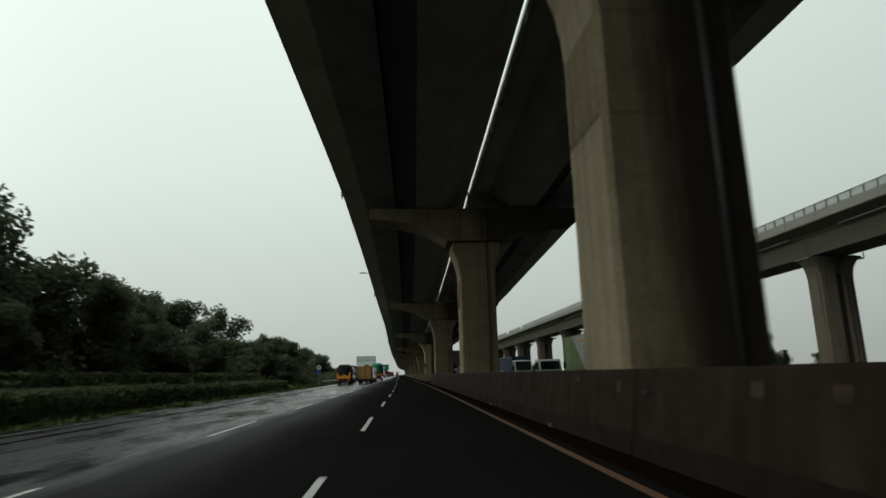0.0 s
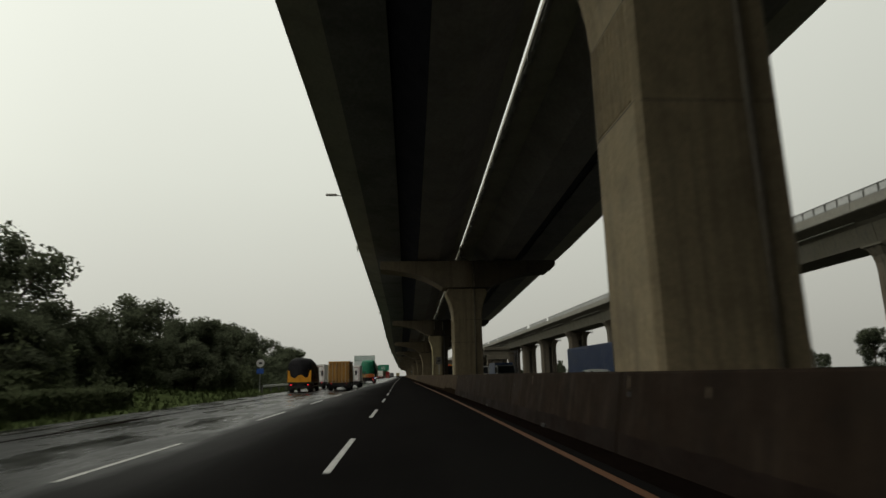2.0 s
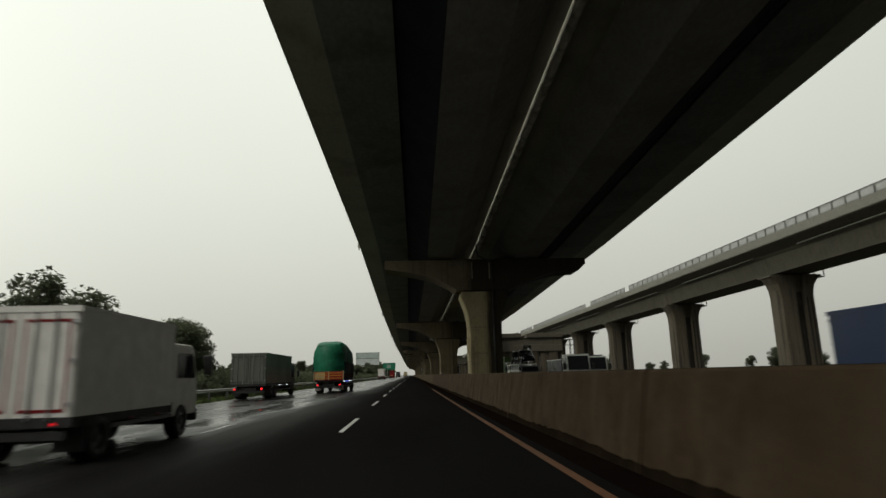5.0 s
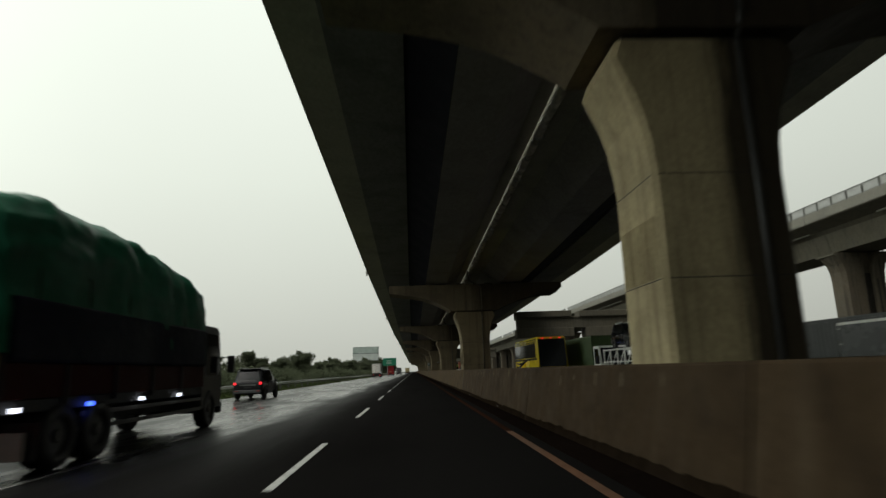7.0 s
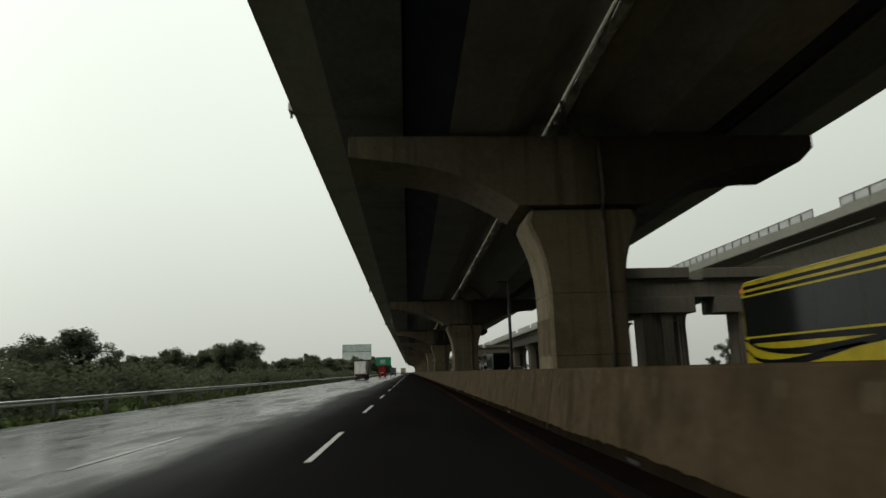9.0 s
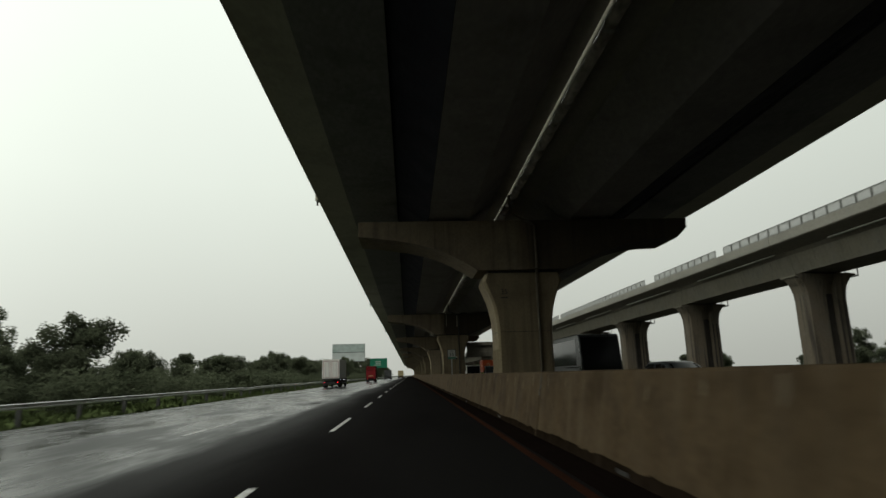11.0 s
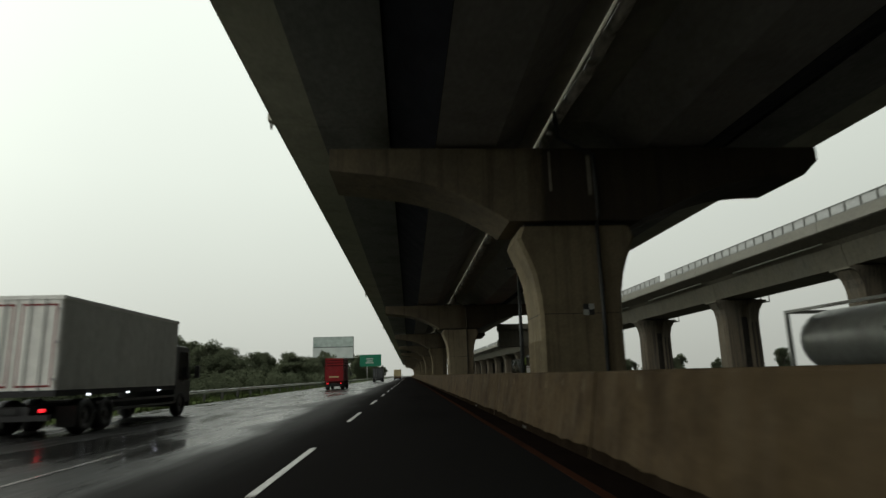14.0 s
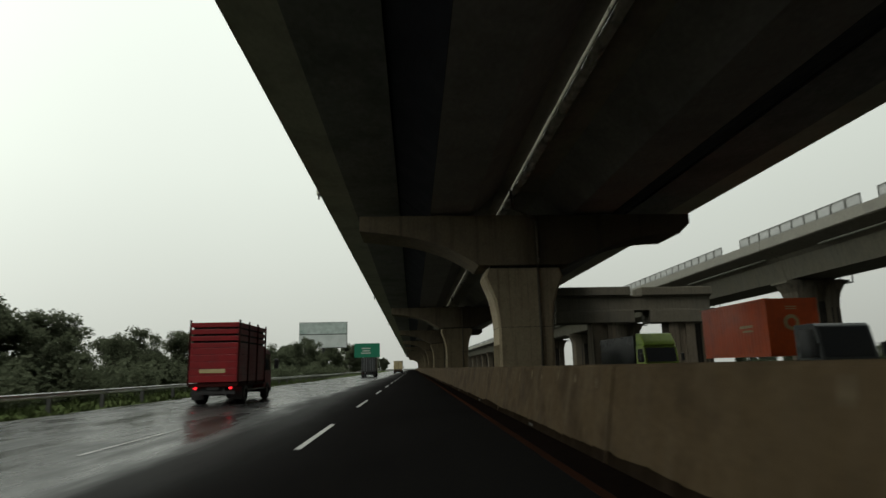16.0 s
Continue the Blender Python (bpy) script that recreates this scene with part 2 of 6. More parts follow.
M["guide_pier"] = mat("guideway_pier_concrete", (0.1, 0.084, 0.06), 0.85, spec=0.2, grain=4, vary=0.14, stain=0.5, stain_col=(0.09, 0.084, 0.072), stain_scale=0.25, streak=0.9, streak_col=(0.03, 0.027, 0.023), bump=0.1)
# black for run-off streaks and for the shade painted into the recess
M["guide_dark"] = mat("black_streak_and_shade_concrete", (0.02, 0.018, 0.015), 0.6, spec=0.2, grain=5, vary=0.4, stain=0.5, stain_col=(0.05, 0.045, 0.036), stain_scale=0.7, streak=0.6, streak_col=(0.06, 0.053, 0.042), bump=0.1)
M["parapet"] = mat("pale_parapet_concrete", (0.17, 0.163, 0.135), 0.75, grain=4, vary=0.14, stain=0.4, stain_scale=0.3, streak=0.4, streak_col=(0.15, 0.145, 0.12), bump=0.1)
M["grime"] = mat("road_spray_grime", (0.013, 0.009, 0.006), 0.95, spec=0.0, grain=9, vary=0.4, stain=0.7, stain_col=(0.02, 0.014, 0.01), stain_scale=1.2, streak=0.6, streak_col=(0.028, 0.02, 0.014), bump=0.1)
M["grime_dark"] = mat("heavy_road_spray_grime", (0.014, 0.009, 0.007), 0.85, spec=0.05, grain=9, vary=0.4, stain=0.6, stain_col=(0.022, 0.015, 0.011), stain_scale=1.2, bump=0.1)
M["patch_pale"] = mat("dull_pale_patch", (0.12, 0.095, 0.066), 0.85, spec=0.05, grain=14, vary=0.3, bump=0.1)


def dark_banded(name, source, bands, much=0.92):
    """The concrete of source with soft-edged dark bands down it, between across-positions of the pier."""
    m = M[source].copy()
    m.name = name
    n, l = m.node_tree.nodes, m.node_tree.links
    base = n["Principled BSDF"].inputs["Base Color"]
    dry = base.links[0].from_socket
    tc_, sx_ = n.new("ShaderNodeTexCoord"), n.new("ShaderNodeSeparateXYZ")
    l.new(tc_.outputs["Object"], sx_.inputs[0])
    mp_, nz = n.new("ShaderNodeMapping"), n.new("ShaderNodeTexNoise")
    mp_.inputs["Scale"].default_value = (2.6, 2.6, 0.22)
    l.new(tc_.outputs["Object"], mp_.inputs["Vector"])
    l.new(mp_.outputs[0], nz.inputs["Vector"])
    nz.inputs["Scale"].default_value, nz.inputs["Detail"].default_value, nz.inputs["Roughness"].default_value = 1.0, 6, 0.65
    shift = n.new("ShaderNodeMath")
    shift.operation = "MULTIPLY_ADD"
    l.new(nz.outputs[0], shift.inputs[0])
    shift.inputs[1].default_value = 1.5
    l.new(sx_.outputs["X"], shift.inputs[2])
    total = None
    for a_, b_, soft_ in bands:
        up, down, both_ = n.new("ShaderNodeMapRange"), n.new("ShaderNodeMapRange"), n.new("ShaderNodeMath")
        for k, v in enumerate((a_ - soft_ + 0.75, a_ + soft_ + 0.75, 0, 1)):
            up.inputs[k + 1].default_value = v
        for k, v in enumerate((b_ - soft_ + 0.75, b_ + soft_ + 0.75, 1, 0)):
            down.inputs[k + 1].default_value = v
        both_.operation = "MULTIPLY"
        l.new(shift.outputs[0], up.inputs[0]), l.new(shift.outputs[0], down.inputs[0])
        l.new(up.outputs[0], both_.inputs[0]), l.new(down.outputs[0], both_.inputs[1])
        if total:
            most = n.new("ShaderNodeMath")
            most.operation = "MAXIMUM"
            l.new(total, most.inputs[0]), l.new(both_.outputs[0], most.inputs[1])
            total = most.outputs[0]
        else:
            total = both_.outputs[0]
    band_share = n.new("ShaderNodeMath")
    band_share.operation = "MULTIPLY"
    l.new(total, band_share.inputs[0])
    band_share.inputs[1].default_value = much
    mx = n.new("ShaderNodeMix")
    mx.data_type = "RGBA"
    l.new(band_share.outputs[0], mx.inputs[0])
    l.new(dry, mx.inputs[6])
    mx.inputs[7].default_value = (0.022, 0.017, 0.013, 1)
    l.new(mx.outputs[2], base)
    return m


M["pier_ochre"] = mat("ochre_tinged_pier_concrete", (0.42, 0.35, 0.21), 0.85, spec=0.2, grain=9, vary=0.16, stain=0.5, stain_col=(0.2, 0.16, 0.095), stain_scale=0.5, streak=0.55, streak_col=(0.13, 0.1, 0.062), bump=0.18)
M["pier_wet"] = dark_banded("run_off_stained_pier_concrete", "pier_ochre", ((8.3, 12.0, 0.3),))
M["pier_soaked"] = dark_banded("soaked_pier_concrete", "pier", ((7.75, 12.0, 0.5),))
# cap beams: darkening of the right half is put into the colour
M["cap_stained_dark"] = dark_banded("run_off_stained_cap_concrete", "cap", ((6.7, 19.0, 0.35),), 0.8)
M["cap_dark_right"] = dark_banded("damp_cap_concrete", "cap", ((8.3, 19.0, 0.6),), 0.72)
M["lime"] = mat("pale_lime_deposit", (0.3, 0.27, 0.21), 0.8, grain=8, vary=0.25, stain=0.6, stain_col=(0.15, 0.13, 0.1), stain_scale=2, bump=0.1)
M["galv"] = mat("galvanised_rail_steel", (0.5, 0.51, 0.5), 0.4, metal=0.85, grain=12, vary=0.15, stain=0.4, stain_scale=1.5, bump=0.05)
M["mesh_panel"] = mat("grey_rail_paint", (0.13, 0.132, 0.12), 0.5, metal=0.3, grain=12, vary=0.15, stain=0.3, stain_scale=1.5, bump=0.05)
M["wire_mesh"] = mat("pale_woven_wire_mesh", (0.3, 0.305, 0.29), 0.6, grain=12, vary=0.15, bump=0)
n_, l_ = M["wire_mesh"].node_tree.nodes, M["wire_mesh"].node_tree.links
holes, weave = n_.new("ShaderNodeBsdfTransparent"), n_.new("ShaderNodeMixShader")
weave.inputs[0].default_value = 0.42
l_.new(n_["Principled BSDF"].outputs[0], weave.inputs[1])
l_.new(holes.outputs[0], weave.inputs[2])
l_.new(weave.outputs[0], n_["Material Output"].inputs["Surface"])
M["pipe"] = mat("grey_drain_pipe", (0.3, 0.29, 0.27), 0.35, grain=8, vary=0.15, stain=0.5, stain_scale=0.8, bump=0.05)
M["dark_joint"] = mat("dark_joint_rubber", (0.02, 0.018, 0.016), 0.8, grain=10, bump=0.1)

# ---------------------------------------------------------------- mesh tools


def thing(name, label, category, group="", kind="", at=(0, 0, 0)):
    ob = new(name)
    ob.location = at
    ob.empty_display_size = 0.3
    return tagged(ob, label, category, group, kind)


def mesh_ob(name, bm, material, smooth=False):
    me = bpy.data.meshes.new(name)
    bmesh.ops.recalc_face_normals(bm, faces=bm.faces)
    for f in bm.faces:
        f.smooth = smooth
    bm.to_mesh(me)
    bm.free()
    for m in (material if isinstance(material, (list, tuple)) else [material]):
        me.materials.append(m)
    return new(name, me)


def part(name, bm, material, parent, label="", smooth=False):
    ob = mesh_ob(name, bm, material, smooth)
    ob.parent = parent
    return tagged(ob, label)


def box(bm, x0, x1, y0, y1, z0, z1, bevel=0.0, mi=0):
    vs = [bm.verts.new(v) for v in ((x0, y0, z0), (x1, y0, z0), (x1, y1, z0), (x0, y1, z0), (x0, y0, z1), (x1, y0, z1), (x1, y1, z1), (x0, y1, z1))]
    fs = [bm.faces.new([vs[i] for i in q]) for q in ((3, 2, 1, 0), (4, 5, 6, 7), (0, 1, 5, 4), (1, 2, 6, 5), (2, 3, 7, 6), (3, 0, 4, 7))]
    for f in fs:
        f.material_index = mi
    if bevel:
        es = {e for f in fs for e in f.edges}
        bmesh.ops.bevel(bm, geom=list(es), offset=bevel, segments=2, affect="EDGES", profile=0.5)
    return bm


def boxes(*dims, bevel=0.0):
    bm = bmesh.new()
    for d in dims:
        box(bm, *d, bevel=bevel)
    return bm


def prism(bm, outline, a, b, axis="y", mi=0, bevel=0.0):
    """A closed outline of two coordinates, drawn out from a to b along an axis."""
    def at(p, v):
        return {"y": (p[0], v, p[1]), "x": (v, p[0], p[1]), "z": (p[0], p[1], v)}[axis]
    r0, r1 = [bm.verts.new(at(p, a)) for p in outline], [bm.verts.new(at(p, b)) for p in outline]
    k = len(outline)
    fs = [bm.faces.new(r0[::-1]), bm.faces.new(r1)] + [bm.faces.new((r0[i], r0[(i + 1) % k], r1[(i + 1) % k], r1[i])) for i in range(k)]
    for f in fs:
        f.material_index = mi
    if bevel:
        bmesh.ops.bevel(bm, geom=list({e for f in fs for e in f.edges}), offset=bevel, segments=2, affect="EDGES", profile=0.5)
    return bm


def tube(bm, a, b, r, seg=10, r2=None, cap=True):
    a, b = Vector(a), Vector(b)
    q = (b - a).to_track_quat("Z", "Y")
    r2 = r if r2 is None else r2
    ra = [bm.verts.new(a + q @ Vector((r * math.cos(2 * math.pi * i / seg), r * math.sin(2 * math.pi * i / seg), 0))) for i in range(seg)]
    rb = [bm.verts.new(b + q @ Vector((r2 * math.cos(2 * math.pi * i / seg), r2 * math.sin(2 * math.pi * i / seg), 0))) for i in range(seg)]
    for i in range(seg):
        bm.faces.new((ra[i], ra[(i + 1) % seg], rb[(i + 1) % seg], rb[i]))
    if cap:
        bm.faces.new(ra[::-1]), bm.faces.new(rb)
    return bm


def sweep(bm, outline, stations, place):
    """A closed (u, z) outline carried along the road; place(u, z, s) gives the point."""
    rings = [[bm.verts.new(place(u, z, s)) for u, z in outline] for s in stations]
    k = len(outline)
    for r0, r1 in zip(rings, rings[1:]):
        for i in range(k):
            bm.faces.new((r0[i], r0[(i + 1) % k], r1[(i + 1) % k], r1[i]))
    bm.faces.new(rings[0][::-1]), bm.faces.new(rings[-1])
    return bm


# ---------------------------------------------------------------- the line of the road
BENDS = ((0, 70, 0.26e-4), (70, 140, -2.47e-4), (140, 210, 0.95e-4))


def line_x(s):
    """How far the road's lane line stands from x = 0 at a station."""
    x = 0.0
    for a, b, k in BENDS:
        if s < b:
            lo = max(s, a)
            x += k * (b - lo) * ((b + lo) / 2 - s)
    return x


def on_road(u, z, s):
    return (line_x(s) + u, s, z)


PIERS = [(-54, -1.2, 4.3), (-1, -1.2, 4.3), (51.8, -1.25, 4.31), (91.5, -0.71, 4.44), (144.6, 0.02, 2.32), (199.8, 0.67, 0.80), (253.0, 0.44, -0.55), (305.1, 0.35, -1.19), (358.0, 0.14, -1.32), (411.5, 0.24, -1.27)]
PIERS += [(411.5 + 53 * i, 0.24, -1.27) for i in range(1, 11)]


def sway(s):
    """The viaduct's sideways shift and rise at a station."""
    return [float(np.interp(s, [q[0] for q in PIERS], [q[j] for q in PIERS])) for j in (1, 2)]


def on_deck(u, z, s):
    o, dz = sway(s)
    return (line_x(s) + o + u, s, z + dz)


S_NEAR, S_FAR = -60.0, 940.0
ROAD_S = [S_NEAR + 10 * i for i in range(31)] + [260 + 40 * i for i in range(18)]

# ---------------------------------------------------------------- ground and road
bm = bmesh.new()
xs = [-3000, -1200, -400, -150, -60, -30, -16, -11, 30, 60, 150, 400, 1200, 3000]
ys = [-3000, -800, -200] + [-60 + 20 * i for i in range(40)] + [900, 1500, 2500, 4000]
grid = [[bm.verts.new((x, y, -0.22 + (0.5 * noise.noise(Vector((x * 0.03, y * 0.03, 0))) - 0.2 if -400 < x < -14 else 0))) for x in xs] for y in ys]
for r0, r1 in zip(grid, grid[1:]):
    for i in range(len(xs) - 1):
        bm.faces.new((r0[i], r0[i + 1], r1[i + 1], r1[i]))
tagged(mesh_ob("ground", bm, M["ground"]), "dark wet soil and grass verge", "ground", kind="structure")

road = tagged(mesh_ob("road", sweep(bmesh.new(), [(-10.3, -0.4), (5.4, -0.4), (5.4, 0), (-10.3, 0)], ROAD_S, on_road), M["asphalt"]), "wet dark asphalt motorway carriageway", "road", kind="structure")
tagged(mesh_ob("road_opposite", sweep(bmesh.new(), [(10.6, -0.4), (25.5, -0.4), (25.5, 0), (10.6, 0)], ROAD_S, on_road), M["asphalt"]), "wet asphalt of the opposite carriageway", "road", kind="structure")
tagged(mesh_ob("median", sweep(bmesh.new(), [(5.4, -0.4), (10.6, -0.4), (10.6, 0.12), (5.4, 0.12)], ROAD_S, on_road), M["ground"]), "muddy median strip beneath the viaduct", "median", kind="structure")

DASH = 11.3
dash_bm = boxes((-0.055, 0.055, -4.65, 0, 0, 0.006))
dash_me = bpy.data.meshes.new("lane_dash")
dash_bm.to_mesh(dash_me)
dash_bm.free()
dash_me.materials.append(M["paint"])
drowned_me = dash_me.copy()
drowned_me.materials.clear()
drowned_me.materials.append(M["paint_drowned"])
far_ends = [3.41 + DASH * k for k in range(-4, 14)] + [163.4] + [6.98 + DASH * k for k in range(15, 24)] + [279.2] + [9.0 + DASH * k for k in range(25, 80)]
for s in far_ends:
    for u in (0.0, -3.6):
        d = new("lane_dash", drowned_me if u and s > 150 else dash_me)
        d.location = on_road(u, 0.002, s)
        d.parent = road

M["muddy_paint"] = mat("mud_covered_road_paint", (0.034, 0.014, 0.0085), 0.85, spec=0.0, grain=30, vary=0.3, stain=0.95, stain_col=(0.011, 0.007, 0.005), stain_scale=0.04, bump=0.1, dist=0.003)
for name, label, st_, m_ in (("edge_line", "worn amber edge line along the median barrier", [q for q in ROAD_S if q <= 200], "yellow_paint"), ("edge_line_muddy", "mud-covered edge line along the median barrier", [q for q in ROAD_S if q >= 200], "muddy_paint")):
    tagged(mesh_ob(name, sweep(bmesh.new(), [(3.65, 0.001), (3.78, 0.001), (3.78, 0.007), (3.65, 0.007)], st_, lambda u, z, s: on_road(u + float(np.interp(s, [230, 300], [0.0, 0.2])), z, s)), M[m_]), label, "road marking", kind="structure")
tagged(mesh_ob("shoulder_line", sweep(bmesh.new(), [(-9.6, 0.001), (-9.46, 0.001), (-9.46, 0.006), (-9.6, 0.006)], ROAD_S, on_road), M["paint_drowned"]), "faded white shoulder line", "road marking", kind="structure")

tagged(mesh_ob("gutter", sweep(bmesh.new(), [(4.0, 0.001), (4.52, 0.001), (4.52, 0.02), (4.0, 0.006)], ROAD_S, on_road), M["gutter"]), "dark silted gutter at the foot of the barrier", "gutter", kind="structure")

# ---------------------------------------------------------------- median barriers
BARRIER = [(4.5, 0.0), (5.2, 0.0), (5.18, 0.12), (5.0, 1.27), (4.97, 1.30), (4.73, 1.30), (4.70, 1.27), (4.52, 0.12)]


def barrier_unit(s0, s1, mirror=False):
    outline = [(15.5 - u, z) for u, z in BARRIER][::-1] if mirror else BARRIER
    t = thing("concrete_barrier", "damp stained brown-grey concrete median barrier unit", "barrier", "median barrier units", at=on_road(0, 0, s0))
    x0, y0, _ = on_road(0, 0, s0)
    near = lambda u, z, s: (on_road(u, z, s)[0] - x0, s - y0, z)
    # three base tones by stretch, darkest first and palest last
    part("wall", sweep(bmesh.new(), outline, [s0 + 0.03, (s0 + s1) / 2, s1 - 0.03], near), M["barrier_dark" if s0 < 112 else "barrier" if s0 < 215 else "barrier_pale"], t)
    part("joint_filler", sweep(bmesh.new(), [(u + (0.08 if u < 8 and u < 4.85 or u > 10.65 else -0.08), z * 0.985) for u, z in outline], [s1 - 0.03, s1 + 0.03], near), M["dark_joint"], t)
    if not mirror and s1 - s0 < 20:
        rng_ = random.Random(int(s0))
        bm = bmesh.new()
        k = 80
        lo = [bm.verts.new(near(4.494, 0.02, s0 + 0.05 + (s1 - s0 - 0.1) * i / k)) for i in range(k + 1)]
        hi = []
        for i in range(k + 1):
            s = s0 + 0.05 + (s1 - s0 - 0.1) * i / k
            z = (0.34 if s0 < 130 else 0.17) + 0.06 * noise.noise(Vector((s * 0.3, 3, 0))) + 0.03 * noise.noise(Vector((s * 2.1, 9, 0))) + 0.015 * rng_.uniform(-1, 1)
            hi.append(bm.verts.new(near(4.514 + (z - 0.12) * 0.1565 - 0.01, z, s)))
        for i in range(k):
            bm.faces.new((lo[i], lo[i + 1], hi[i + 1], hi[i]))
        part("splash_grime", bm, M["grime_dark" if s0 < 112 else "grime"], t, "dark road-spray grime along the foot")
        cracked = round((s0 - 18.8) / 10.2) in (10, 19)
        if cracked or rng_.random() < 0.35:
            # a jagged crack running down from the joint
            deep = 0.3 if cracked else rng_.uniform(0.75, 1.05)
            steps = [1.27 - (1.27 - deep) * k / 9 for k in range(10)]
            way_ = [s1 - s0 - 0.03 + 0.05 * rng_.uniform(-1, 1) + 0.1 * (1.27 - z) for z in steps]
            bm = bmesh.new()
            lip = [[bm.verts.new((4.514 + (z - 0.12) * 0.1565 - 0.006, q + o, z)) for o in ((-0.07, 0.075) if cracked else (-0.03, 0.03))] for z, q in zip(steps, way_)]
            for r0, r1 in zip(lip, lip[1:]):
                bm.faces.new((r0[0], r0[1], r1[1], r1[0]))
            part("crack", bm, M["dark_joint"], t, "dark jagged crack at the joint")
        for i in range(8):
            if rng_.random() < (0.75 if s0 < 190 else 0.25):
                continue
            q = 0.7 + 1.25 * i + rng_.uniform(-0.2, 0.2)
            # pale ragged ovals laid on the face below the top edge
            w_, h_, z = rng_.uniform(0.025, 0.06), rng_.uniform(0.06, 0.15), rng_.uniform(1.02, 1.16)
            bm = bmesh.new()
            pts = [(q + w_ * math.cos(6.283 * j / 9) * rng_.uniform(0.7, 1.2), z + h_ * math.sin(6.283 * j / 9) * rng_.uniform(0.7, 1.2)) for j in range(9)]
            bm.faces.new([bm.verts.new((4.514 + (zz - 0.12) * 0.1565 - 0.006, yy, zz)) for yy, zz in pts])
            part("plug_patch", bm, M["patch_pale"], t, "pale oval patch near the barrier top")
        for q in (0.35, s1 - s0 - 0.45):
            for z in (0.95,):
                bm = bmesh.new()
                tube(bm, (4.73, q, z), (4.69, q, z), 0.05, 10)
                part("lifting_hole", bm, M["dark_joint"], t)
        part("drain_slot", boxes((4.497, 4.56, (s1 - s0) * 0.5 - 0.2, (s1 - s0) * 0.5 + 0.2, 0.02, 0.1)), M["dark_joint"], t)
    return t


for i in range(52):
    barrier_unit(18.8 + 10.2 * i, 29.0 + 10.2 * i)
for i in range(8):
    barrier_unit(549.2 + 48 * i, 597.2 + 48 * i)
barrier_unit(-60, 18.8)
for i in range(12):
    barrier_unit(-60 + 80 * i, 20 + 80 * i, True)

# ---------------------------------------------------------------- the viaduct


def eased(pts, n=4):
    """Catmull-Rom curve through points, with n steps between each two."""
    p = [Vector(q) for q in [pts[0]] + list(pts) + [pts[-1]]]
    out = []
    for i in range(1, len(p) - 2):
        for k in range(n):
            f = k / n
            out.append(tuple(0.5 * (2 * p[i] + (p[i + 1] - p[i - 1]) * f + (2 * p[i - 1] - 5 * p[i] + 4 * p[i + 1] - p[i + 2]) * f * f + (3 * p[i] - p[i - 1] - 3 * p[i + 1] + p[i + 2]) * f ** 3)))
    return out + [tuple(p[-1])]


